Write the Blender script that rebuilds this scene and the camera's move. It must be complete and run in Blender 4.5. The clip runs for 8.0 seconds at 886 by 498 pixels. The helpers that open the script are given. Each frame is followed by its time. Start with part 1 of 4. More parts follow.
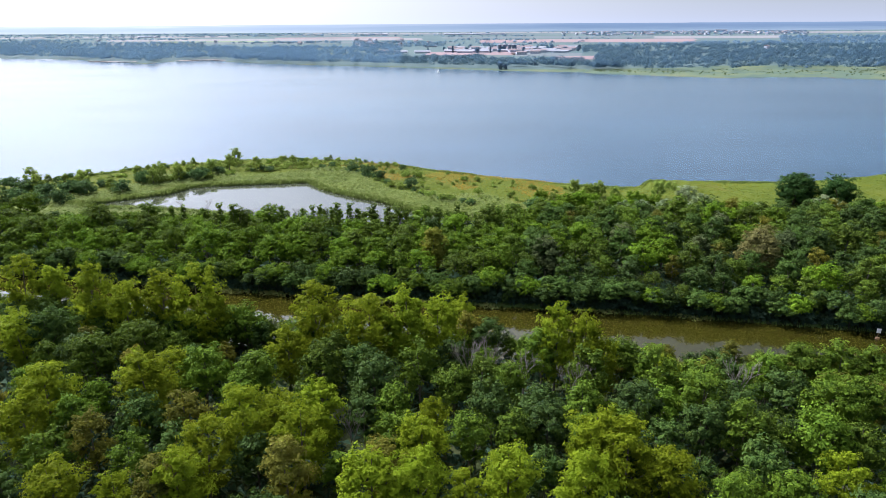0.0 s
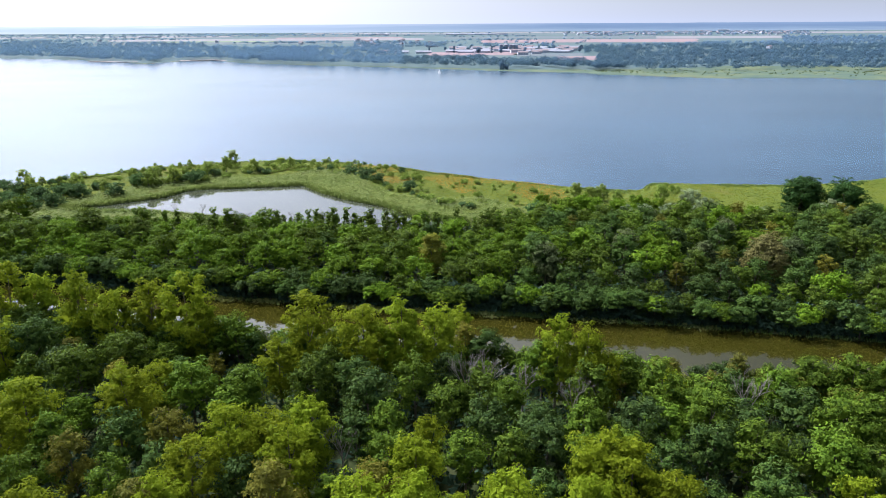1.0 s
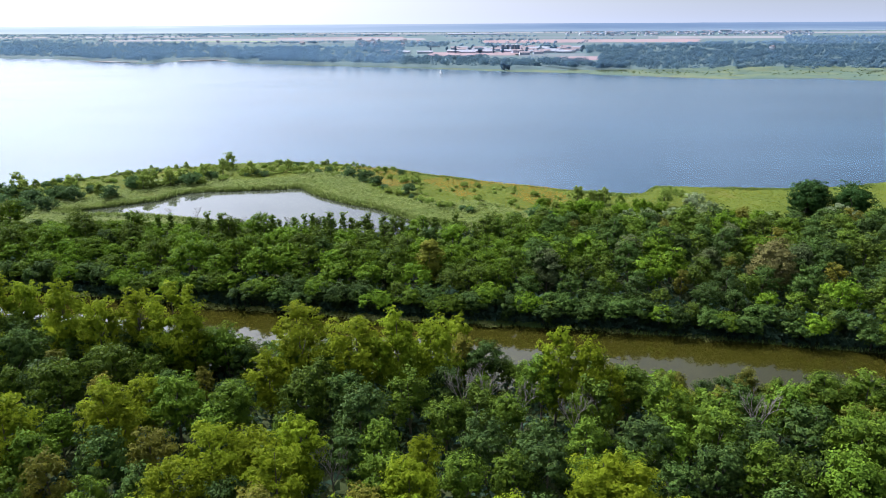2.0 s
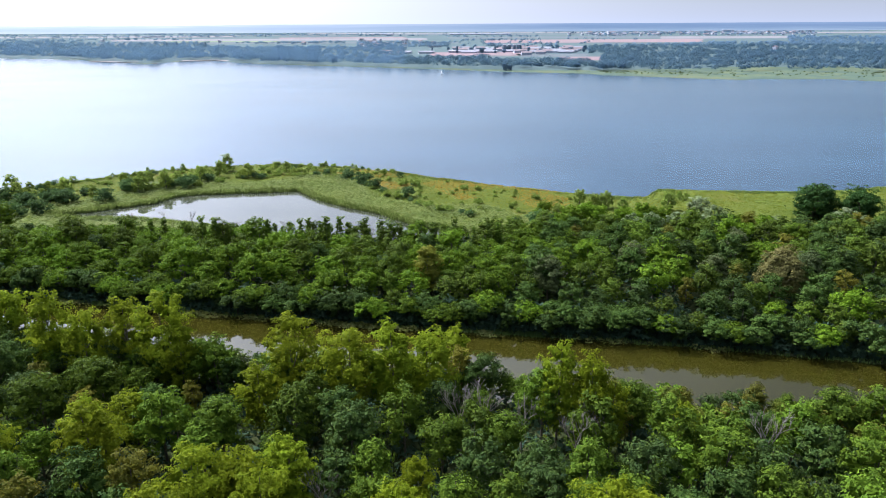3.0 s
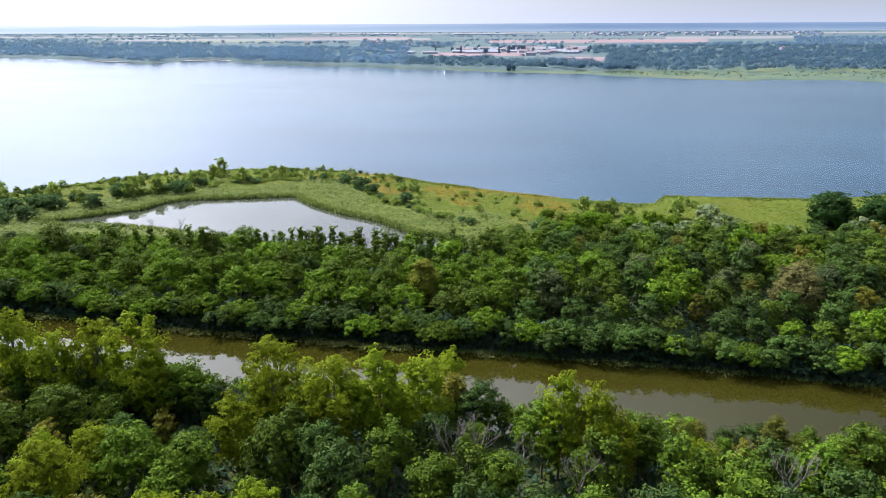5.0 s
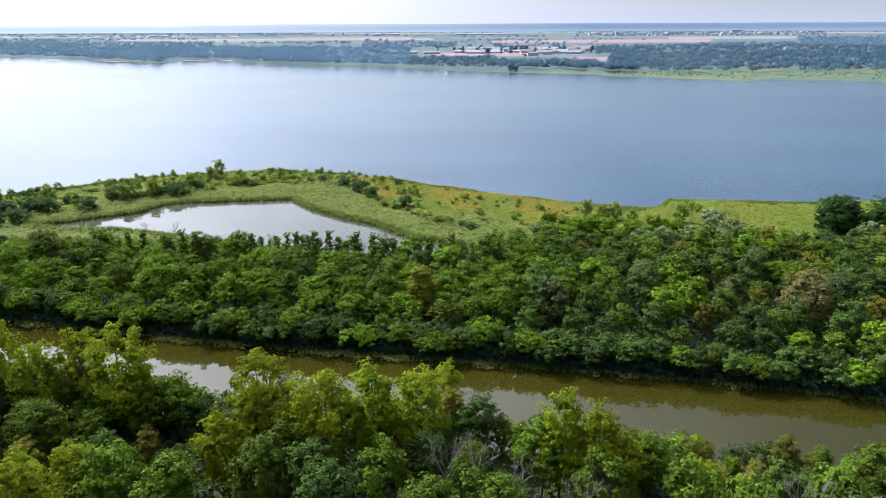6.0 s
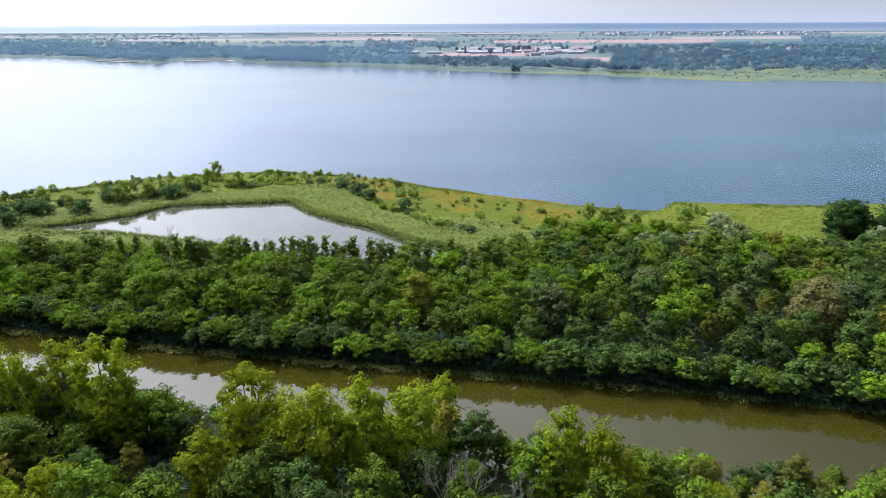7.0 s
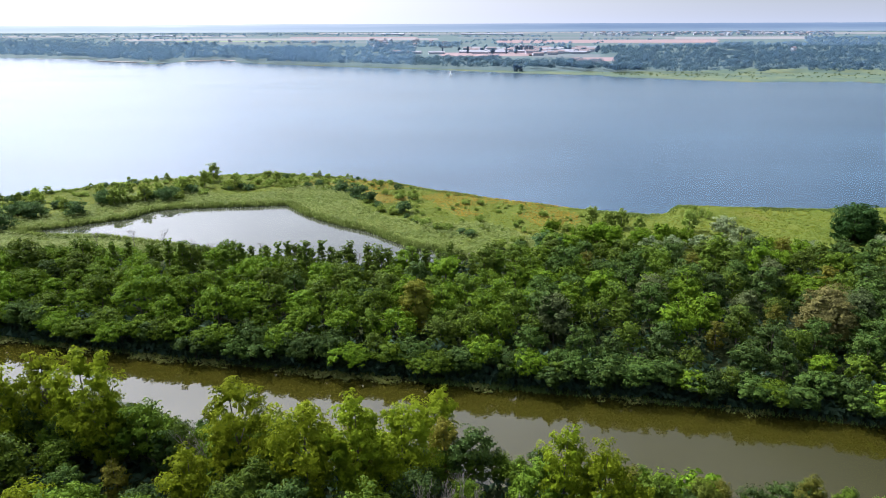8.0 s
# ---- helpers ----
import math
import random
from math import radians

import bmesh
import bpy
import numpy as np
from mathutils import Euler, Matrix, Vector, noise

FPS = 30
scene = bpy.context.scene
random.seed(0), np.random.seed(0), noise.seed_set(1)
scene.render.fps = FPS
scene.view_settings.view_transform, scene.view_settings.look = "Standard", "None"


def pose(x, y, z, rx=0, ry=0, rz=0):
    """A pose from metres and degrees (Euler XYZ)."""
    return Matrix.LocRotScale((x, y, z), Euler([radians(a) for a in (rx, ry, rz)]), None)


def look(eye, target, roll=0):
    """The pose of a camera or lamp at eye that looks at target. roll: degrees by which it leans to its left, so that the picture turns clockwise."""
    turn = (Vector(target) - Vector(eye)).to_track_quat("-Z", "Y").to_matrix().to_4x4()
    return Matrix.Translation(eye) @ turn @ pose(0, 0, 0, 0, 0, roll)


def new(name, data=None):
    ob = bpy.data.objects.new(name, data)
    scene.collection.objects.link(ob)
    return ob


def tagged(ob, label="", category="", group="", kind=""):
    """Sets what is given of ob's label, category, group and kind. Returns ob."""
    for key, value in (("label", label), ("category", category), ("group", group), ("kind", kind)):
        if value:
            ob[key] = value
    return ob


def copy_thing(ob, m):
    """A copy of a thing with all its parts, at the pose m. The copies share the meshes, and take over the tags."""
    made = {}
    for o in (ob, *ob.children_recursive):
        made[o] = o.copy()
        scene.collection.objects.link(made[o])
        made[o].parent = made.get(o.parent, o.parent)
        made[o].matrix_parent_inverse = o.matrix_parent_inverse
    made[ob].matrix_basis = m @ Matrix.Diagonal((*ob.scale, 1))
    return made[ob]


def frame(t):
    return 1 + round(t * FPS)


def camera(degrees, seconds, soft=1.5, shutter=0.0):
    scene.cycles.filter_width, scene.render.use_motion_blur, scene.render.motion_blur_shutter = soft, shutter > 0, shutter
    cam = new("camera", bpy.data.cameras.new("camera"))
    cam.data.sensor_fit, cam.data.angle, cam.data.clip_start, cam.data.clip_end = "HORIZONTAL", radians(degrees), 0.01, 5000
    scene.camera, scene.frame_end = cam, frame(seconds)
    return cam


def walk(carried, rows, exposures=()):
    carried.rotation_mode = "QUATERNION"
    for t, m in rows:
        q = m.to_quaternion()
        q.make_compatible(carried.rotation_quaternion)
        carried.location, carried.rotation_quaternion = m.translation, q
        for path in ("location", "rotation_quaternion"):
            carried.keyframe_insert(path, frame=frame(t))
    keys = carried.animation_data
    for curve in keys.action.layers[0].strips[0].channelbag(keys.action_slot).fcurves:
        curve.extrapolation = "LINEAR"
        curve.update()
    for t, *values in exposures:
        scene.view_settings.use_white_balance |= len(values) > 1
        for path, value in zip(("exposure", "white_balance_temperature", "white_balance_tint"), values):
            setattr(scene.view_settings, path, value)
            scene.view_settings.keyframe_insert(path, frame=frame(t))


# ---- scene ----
# ---------------------------------------------------------------- camera
cam = camera(67.0, 8.0, soft=0.75)
walk(cam, [
    (0.0, pose(0.00, 0.00, 70.00, 71.220, 0.310, -0.002)),
    (1.0, pose(0.90, 5.08, 70.19, 71.218, 0.295, 0.135)),
    (2.0, pose(1.80, 10.12, 70.36, 71.215, 0.280, 0.286)),
    (3.0, pose(2.70, 15.13, 70.48, 71.213, 0.264, 0.450)),
    (4.0, pose(3.60, 20.10, 70.57, 71.210, 0.249, 0.628)),
    (5.0, pose(4.50, 25.04, 70.63, 71.208, 0.233, 0.820)),
    (6.0, pose(5.40, 29.94, 70.65, 71.206, 0.218, 1.025)),
    (7.0, pose(6.30, 34.81, 70.64, 71.203, 0.202, 1.244)),
    (8.0, pose(7.19, 39.64, 70.59, 71.201, 0.187, 1.477)),
], exposures=[(0.0, 0.5, 6010, 14), (3.0, 0.5, 5890, 14), (4.0, 0.5, 5890, 14), (4.6, 0.5, 6010, 14), (6.0, 0.5, 6110, 14), (8.0, 0.5, 6110, 14)])

# ---------------------------------------------------------------- sky and sun
SUN_AZIMUTH = 47.0     # degrees to the left of the flight
SUN_HEIGHT = 47.0
world = bpy.data.worlds.new("sky")
scene.world = world
world.use_nodes = True
wn = world.node_tree.nodes
wn.clear()
sky = wn.new("ShaderNodeTexSky")
sky.sky_type = "NISHITA"
sky.sun_disc = False
sky.sun_elevation = radians(SUN_HEIGHT)
sky.sun_rotation = radians(-SUN_AZIMUTH)
sky.altitude = 100
sky.air_density, sky.dust_density, sky.ozone_density = 1.0, 0.8, 2.5


def sky_node(kind, **values):
    node = wn.new(kind)
    for key, value in values.items():
        if isinstance(value, bpy.types.NodeSocket):
            world.node_tree.links.new(value, node.inputs[int(key[1:])])
        else:
            node.inputs[int(key[1:])].default_value = value
    return node


def sky_math(op, a, b=0.0, clamp=False):
    node = sky_node("ShaderNodeMath", i0=a, i1=b)
    node.operation, node.use_clamp = op, clamp
    return node.outputs[0]


def sky_mix(fac, a, b):
    node = wn.new("ShaderNodeMix")
    node.data_type = "RGBA"
    for k, value in ((0, fac), (6, a), (7, b)):
        if isinstance(value, bpy.types.NodeSocket):
            world.node_tree.links.new(value, node.inputs[k])
        else:
            node.inputs[k].default_value = value
    return node.outputs[2]


# summer haze low in the sky, brighter towards the sun, and thin fair-weather clouds
way = wn.new("ShaderNodeTexCoord").outputs["Generated"]
s_az, s_el = radians(SUN_AZIMUTH), radians(SUN_HEIGHT)
toward = Vector((-math.sin(s_az) * math.cos(s_el), math.cos(s_az) * math.cos(s_el), math.sin(s_el)))
parts_of = sky_node("ShaderNodeSeparateXYZ", i0=way)
up = sky_math("MAXIMUM", parts_of.outputs[2], 0.0)
flat_x = sky_math("DIVIDE", parts_of.outputs[0], sky_math("ADD", up, 0.12))
flat_y = sky_math("DIVIDE", parts_of.outputs[1], sky_math("ADD", up, 0.12))
flat = sky_node("ShaderNodeCombineXYZ", i0=flat_x, i1=flat_y, i2=0.0)
puffs = wn.new("ShaderNodeTexNoise")
puffs.inputs["Scale"].default_value, puffs.inputs["Detail"].default_value = 1.1, 5.0
world.node_tree.links.new(flat.outputs[0], puffs.inputs["Vector"])
cover = sky_math("MULTIPLY", sky_math("SUBTRACT", puffs.outputs["Fac"], 0.43), 3.5, True)
cover = sky_math("MULTIPLY", cover, sky_math("MULTIPLY", sky_math("SUBTRACT", up, 0.06), 3.0, True))
high = sky_math("MULTIPLY", sky_math("SUBTRACT", up, 0.45), 2.5, True)
thick = sky_math("ADD", sky_math("MULTIPLY", high, 0.45), 0.5)
clouded = sky_mix(sky_math("MULTIPLY", cover, thick), sky.outputs[0], (14.6, 15.4, 16.6, 1))
haze = sky_math("MULTIPLY", sky_math("POWER", 2.718, sky_math("MULTIPLY", up, -15.0)), 0.85)
veiled = sky_mix(haze, clouded, (8.0, 8.9, 11.0, 1))
dot = wn.new("ShaderNodeVectorMath")
dot.operation = "DOT_PRODUCT"
world.node_tree.links.new(way, dot.inputs[0])
dot.inputs[1].default_value = toward
near_sun = sky_math("MAXIMUM", dot.outputs["Value"], 0.0)
aureole = sky_math("ADD", sky_math("MULTIPLY", sky_math("POWER", near_sun, 3.0), 30.0), sky_math("MULTIPLY", sky_math("POWER", near_sun, 10.0), 78.0))
aureole = sky_math("MULTIPLY", aureole, sky_math("ADD", sky_math("MULTIPLY", sky_math("SUBTRACT", puffs.outputs["Fac"], 0.5), sky_math("MULTIPLY", sky_math("SUBTRACT", up, 0.05), 9.0, True)), 1.0))
glare = sky_node("ShaderNodeCombineColor", i0=sky_math("MULTIPLY", aureole, 0.99), i1=sky_math("MULTIPLY", aureole, 0.975), i2=sky_math("MULTIPLY", aureole, 1.01))
lit = wn.new("ShaderNodeMix")
lit.data_type, lit.blend_type = "RGBA", "ADD"
lit.inputs[0].default_value = 1.0
world.node_tree.links.new(veiled, lit.inputs[6])
world.node_tree.links.new(glare.outputs[0], lit.inputs[7])
bg = wn.new("ShaderNodeBackground")
bg.inputs["Strength"].default_value = 0.057
wout = wn.new("ShaderNodeOutputWorld")
world.node_tree.links.new(lit.outputs[2], bg.inputs[0])
world.node_tree.links.new(bg.outputs[0], wout.inputs[0])

sun_data = bpy.data.lights.new("sun", "SUN")
sun_data.energy, sun_data.angle, sun_data.color = 5.0, radians(0.6), (1.0, 0.96, 0.90)
sun = new("sun", sun_data)
sun.matrix_world = look(toward * 900, (0, 0, 0))


# ---------------------------------------------------------------- materials
class Nodes:
    """A short way to write node materials."""

    def __init__(self, name):
        self.mat = bpy.data.materials.new(name)
        self.mat.use_nodes = True
        self.tree = self.mat.node_tree
        self.tree.nodes.clear()
        self.out = self.tree.nodes.new("ShaderNodeOutputMaterial")

    def add(self, kind, **values):
        node = self.tree.nodes.new(kind)
        for key, value in values.items():
            sock = node.inputs[key.replace("_", " ")]
            if isinstance(value, bpy.types.NodeSocket):
                self.tree.links.new(value, sock)
            else:
                sock.default_value = value
        return node

    def link(self, a, b):
        self.tree.links.new(a, b)

    def noise(self, scale, detail=3.0, space="Object", rough=0.55):
        co = self.tree.nodes.new("ShaderNodeTexCoord")
        node = self.add("ShaderNodeTexNoise", Scale=scale, Detail=detail, Roughness=rough)
        self.link(co.outputs[space], node.inputs["Vector"])
        return node.outputs["Fac"]

    def place_noise(self, scale, detail=3.0, rough=0.55, stretch=(1, 1, 1)):
        geo = self.tree.nodes.new("ShaderNodeNewGeometry")
        mapping = self.tree.nodes.new("ShaderNodeMapping")
        mapping.inputs["Scale"].default_value = stretch
        self.link(geo.outputs["Position"], mapping.inputs["Vector"])
        node = self.add("ShaderNodeTexNoise", Scale=scale, Detail=detail, Roughness=rough)
        self.link(mapping.outputs[0], node.inputs["Vector"])
        return node.outputs["Fac"]

    def math(self, op, a, b=0.5, clamp=False):
        node = self.tree.nodes.new("ShaderNodeMath")
        node.operation, node.use_clamp = op, clamp
        for sock, value in zip(node.inputs, (a, b)):
            if isinstance(value, bpy.types.NodeSocket):
                self.link(value, sock)
            else:
                sock.default_value = value
        return node.outputs[0]

    def ramp(self, fac, stops):
        node = self.tree.nodes.new("ShaderNodeValToRGB")
        ramp = node.color_ramp
        while len(ramp.elements) < len(stops):
            ramp.elements.new(0.5)
        for el, (at, col) in zip(ramp.elements, stops):
            el.position, el.color = at, (*col, 1)
        self.link(fac, node.inputs[0])
        return node.outputs[0]

    def mix(self, fac, a, b):
        node = self.tree.nodes.new("ShaderNodeMix")
        node.data_type = "RGBA"
        for sock, value in ((node.inputs[0], fac), (node.inputs[6], a), (node.inputs[7], b)):
            if isinstance(value, bpy.types.NodeSocket):
                self.link(value, sock)
            else:
                sock.default_value = value if not isinstance(value, tuple) else (*value, 1)
        return node.outputs[2]

    def bump(self, height, strength=0.3, distance=0.1):
        return self.add("ShaderNodeBump", Height=height, Strength=strength, Distance=distance).outputs[0]

    def done(self, shader):
        self.link(shader, self.out.inputs[0])
        return self.mat


def leaf_material(name, dark, mid, light, through_light=0.25, gloss=0.03, hue=0.035, patches=0.0):
    """Foliage: each leaf clump and each tree has its own tone; light passes through the leaves."""
    n = Nodes(name)
    info = n.tree.nodes.new("ShaderNodeObjectInfo")
    geo = n.tree.nodes.new("ShaderNodeNewGeometry")
    clump = n.noise(0.7, 2.0)
    fac = n.math("SUBTRACT", n.math("MULTIPLY", info.outputs["Random"], 0.46), 0.06)
    if patches:
        fac = n.math("ADD", 0.17, n.math("MULTIPLY", n.math("SUBTRACT", n.place_noise(patches, 4.0, 0.6, (0.6, 1.3, 1)), 0.5), 1.7))
    fac = n.math("ADD", fac, n.math("MULTIPLY", geo.outputs["Random Per Island"], 0.2))
    fac = n.math("ADD", fac, n.math("MULTIPLY", n.math("SUBTRACT", clump, 0.26), 1.1), True)
    col = n.ramp(fac, [(0.15, dark), (0.5, mid), (0.85, light)])
    shift = n.math("ADD", n.math("MULTIPLY", info.outputs["Random"], hue), 0.5 - hue * 0.8)
    col = n.add("ShaderNodeHueSaturation", Hue=shift, Saturation=1.14, Color=col).outputs[0]
    body = n.add("ShaderNodeBsdfPrincipled", Base_Color=col, Roughness=0.55)
    body.inputs["Specular IOR Level"].default_value = gloss
    warm = n.mix(0.5, col, n.mix(1.0, col, (light[0] * 1.25, light[1] * 1.2, light[2] * 0.5)))
    glow = n.add("ShaderNodeBsdfTranslucent", Color=warm)
    mixed = n.add("ShaderNodeMixShader", Fac=through_light)
    n.link(body.outputs[0], mixed.inputs[1])
    n.link(glow.outputs[0], mixed.inputs[2])
    return n.done(mixed.outputs[0])


def plain_material(name, low, high, scale=1.0, rough=0.7, bump=0.2, metal=0.0):
    n = Nodes(name)
    a = n.noise(scale, 5.0)
    b = n.noise(scale * 9.0, 3.0)
    fac = n.math("ADD", n.math("MULTIPLY", a, 0.65), n.math("MULTIPLY", b, 0.35))
    col = n.ramp(fac, [(0.3, low), (0.7, high)])
    body = n.add("ShaderNodeBsdfPrincipled", Base_Color=col, Roughness=rough, Metallic=metal,
                 Normal=n.bump(b, bump, 0.05))
    return n.done(body.outputs[0])


def ground_material(name, stops, scale, fine, bump=0.5, patch=None):
    n = Nodes(name)
    a = n.place_noise(scale, 5.0)
    b = n.place_noise(fine, 4.0, 0.65)
    fac = n.math("ADD", n.math("MULTIPLY", a, 0.6), n.math("MULTIPLY", b, 0.4))
    col = n.ramp(fac, stops)
    if patch:
        spots = n.place_noise(patch[1], 3.0, 0.6)
        col = n.mix(n.ramp(spots, [(patch[2], (0, 0, 0)), (patch[2] + 0.12, (1, 1, 1))]), col, patch[0])
    body = n.add("ShaderNodeBsdfPrincipled", Base_Color=col, Roughness=0.9, Normal=n.bump(b, bump, 0.4))
    body.inputs["Specular IOR Level"].default_value = 0.04
    return n.done(body.outputs[0])


def water_material(name, base, rough, ripples, stretch=(1, 1, 1), coarse=0.08, strength=0.1, streak=0.0, ior=1.333):
    n = Nodes(name)
    small = n.place_noise(ripples, 3.0, 0.6, stretch)
    large = n.place_noise(coarse, 3.0, 0.5, stretch)
    tone = n.place_noise(0.012, 3.0, 0.6, (0.35, 1, 1))
    height = n.math("ADD", n.math("MULTIPLY", small, 0.5), n.math("MULTIPLY", large, 0.8))
    col = n.ramp(tone, [(0.35, tuple(c * 0.85 for c in base)), (0.65, tuple(c * 1.15 for c in base))])
    body = n.add("ShaderNodeBsdfPrincipled", Base_Color=col, IOR=ior, Normal=n.bump(height, strength, 0.25))
    wind = n.place_noise(0.006, 4.0, 0.6, (0.5, 1.4, 1))
    n.link(n.math("ADD", n.math("MULTIPLY", wind, streak), rough), body.inputs["Roughness"])
    return n.done(body.outputs[0])


LEAF_YELLOW = leaf_material("poplar leaves", (0.082, 0.126, 0.020), (0.138, 0.192, 0.030), (0.204, 0.258, 0.042), 0.40)
LEAF_GREEN = leaf_material("broad leaves", (0.032, 0.063, 0.016), (0.065, 0.111, 0.023), (0.116, 0.174, 0.033), 0.16)
LEAF_ASH = leaf_material("ash leaves", (0.036, 0.066, 0.018), (0.070, 0.115, 0.026), (0.126, 0.180, 0.037), 0.15)
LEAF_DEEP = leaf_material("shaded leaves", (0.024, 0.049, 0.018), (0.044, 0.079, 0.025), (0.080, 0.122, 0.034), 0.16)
LEAF_LOCUST = leaf_material("locust leaves", (0.034, 0.068, 0.016), (0.073, 0.130, 0.024), (0.142, 0.216, 0.036), 0.15)
LEAF_BROWN = leaf_material("dry leaves", (0.070, 0.078, 0.022), (0.116, 0.118, 0.030), (0.176, 0.168, 0.040), hue=0.0)
LEAF_VINE = leaf_material("rusty vine leaves", (0.060, 0.060, 0.030), (0.096, 0.094, 0.042), (0.156, 0.146, 0.058), 0.15, hue=0.0)
LEAF_GOLD = leaf_material("golden vine leaves", (0.120, 0.132, 0.032), (0.200, 0.212, 0.050), (0.300, 0.300, 0.075), 0.3, hue=0.0)
LEAF_HAZEL = leaf_material("hazel leaves", (0.046, 0.098, 0.018), (0.090, 0.168, 0.028), (0.155, 0.250, 0.042), 0.25)
LEAF_DULL = leaf_material("dull olive leaves", (0.060, 0.078, 0.020), (0.098, 0.120, 0.028), (0.150, 0.170, 0.040), 0.2, hue=0.0)
LEAF_GREY = leaf_material("dull grey leaves", (0.040, 0.056, 0.026), (0.066, 0.086, 0.038), (0.104, 0.126, 0.056), 0.12, hue=0.0)
LEAF_SILVER = leaf_material("willow leaves", (0.105, 0.148, 0.072), (0.168, 0.216, 0.114), (0.245, 0.292, 0.172), 0.3, 0.1, 0.0)
LEAF_OAK = leaf_material("oak leaves", (0.016, 0.040, 0.017), (0.030, 0.066, 0.022), (0.052, 0.094, 0.029), 0.25)
LEAF_BUSH = leaf_material("shrub leaves", (0.112, 0.176, 0.056), (0.170, 0.240, 0.076), (0.235, 0.310, 0.100), 0.5)
LEAF_THORN = leaf_material("thorn leaves", (0.044, 0.086, 0.044), (0.070, 0.124, 0.058), (0.104, 0.164, 0.072), 0.3)
LEAF_REED = leaf_material("reed blades", (0.100, 0.152, 0.056), (0.136, 0.190, 0.072), (0.174, 0.228, 0.094), 0.35, patches=0.07)
LEAF_SEDGE = leaf_material("pale sedge", (0.110, 0.130, 0.045), (0.160, 0.180, 0.066), (0.225, 0.235, 0.095), 0.35)
LEAF_STRAW = leaf_material("straw grass", (0.070, 0.114, 0.026), (0.104, 0.142, 0.030), (0.152, 0.168, 0.040), 0.45, patches=0.045)
LEAF_DRY = leaf_material("dry reed grass", (0.146, 0.114, 0.030), (0.215, 0.157, 0.042), (0.284, 0.211, 0.062), 0.3, hue=0.0)
LEAF_UNDER_SHADED = leaf_material("undergrowth leaves", (0.022, 0.042, 0.034), (0.038, 0.066, 0.046), (0.058, 0.090, 0.056))
LEAF_FAR_HAZE = leaf_material("distant leaves", (0.068, 0.112, 0.186), (0.084, 0.135, 0.208), (0.104, 0.160, 0.230), 0.5, 0.0, 0.0)
LEAF_FARTHER_HAZE = leaf_material("far plain leaves with haze in the colour", (0.123, 0.190, 0.314), (0.139, 0.209, 0.332), (0.156, 0.230, 0.351), 0.5, 0.0, 0.0)
LEAF_WEST_HAZE = leaf_material("west shore leaves with haze in the colour", (0.104, 0.168, 0.296), (0.121, 0.190, 0.320), (0.140, 0.214, 0.342), 0.5, 0.0, 0.0)
LEAF_SHORE_HAZE = leaf_material("far marsh leaves", (0.063, 0.097, 0.068), (0.086, 0.119, 0.070), (0.117, 0.140, 0.072), 0.4, 0.0, 0.0)
BARK = plain_material("bark", (0.050, 0.040, 0.030), (0.130, 0.110, 0.085), 2.0, 0.9, 0.6)
BARK_PALE = plain_material("pale dead wood", (0.105, 0.090, 0.074), (0.205, 0.180, 0.152), 2.0, 0.85, 0.5)

FLOOR = ground_material("forest floor", [(0.3, (0.018, 0.024, 0.010)), (0.5, (0.034, 0.045, 0.016)), (0.7, (0.060, 0.062, 0.030))], 0.05, 0.6)
MEADOW = ground_material("reed meadow", [(0.32, (0.074, 0.108, 0.020)), (0.5, (0.100, 0.130, 0.024)), (0.68, (0.134, 0.150, 0.030))],
                         0.035, 0.45, 0.8, ((0.150, 0.130, 0.036), 0.022, 0.60))
FAR_LAND_HAZE = ground_material("far grassland", [(0.3, (0.060, 0.098, 0.108)), (0.5, (0.078, 0.114, 0.118)), (0.7, (0.100, 0.134, 0.126))], 0.004, 0.05)
SHORE_GRASS_HAZE = ground_material("far shore grass", [(0.36, (0.056, 0.090, 0.082)), (0.5, (0.082, 0.114, 0.078)), (0.64, (0.126, 0.140, 0.072))], 0.016, 0.08)
BED = plain_material("muddy bed", (0.03, 0.028, 0.015), (0.06, 0.052, 0.03), 0.2, 0.9)
LAKE_WATER = water_material("lake water", (0.032, 0.063, 0.094), 0.13, 0.9, (0.6, 1.3, 1), 0.12, 0.12, 0.10)
CANAL_WATER = water_material("canal water", (0.024, 0.0225, 0.003), 0.015, 0.5, (1, 1, 1), 0.06, 0.02, 0.0, 1.45)
POND_WATER = water_material("pond water", (0.045, 0.050, 0.035), 0.02, 0.5, (1, 1, 1), 0.06, 0.012, 0.0, 1.45)


# ---------------------------------------------------------------- mesh helpers
def mesh_of(name, verts, faces, mats, face_mats=None, smooth=False):
    """A mesh from arrays; all faces have the same number of corners."""
    verts, faces = np.asarray(verts, np.float32), np.asarray(faces, np.int32)
    me = bpy.data.meshes.new(name)
    me.vertices.add(len(verts))
    me.vertices.foreach_set("co", verts.ravel())
    k = faces.shape[1]
    me.loops.add(faces.size)
    me.loops.foreach_set("vertex_index", faces.ravel())
    me.polygons.add(len(faces))
    me.polygons.foreach_set("loop_start", np.arange(0, faces.size, k, dtype=np.int32))
    for m in mats:
        me.materials.append(m)
    if face_mats is not None:
        me.polygons.foreach_set("material_index", np.asarray(face_mats, np.int32))
    me.polygons.foreach_set("use_smooth", np.full(len(faces), smooth))
    me.update(calc_edges=True)
    me.validate()
    return me


def part(name, data, parent, label=""):
    ob = new(name, data)
    ob.parent = parent
    return tagged(ob, label)


def part_bm(name, bm, material, parent, label=""):
    me = bpy.data.meshes.new(name)
    bm.to_mesh(me)
    bm.free()
    me.materials.append(material)
    return part(name, me, parent, label)


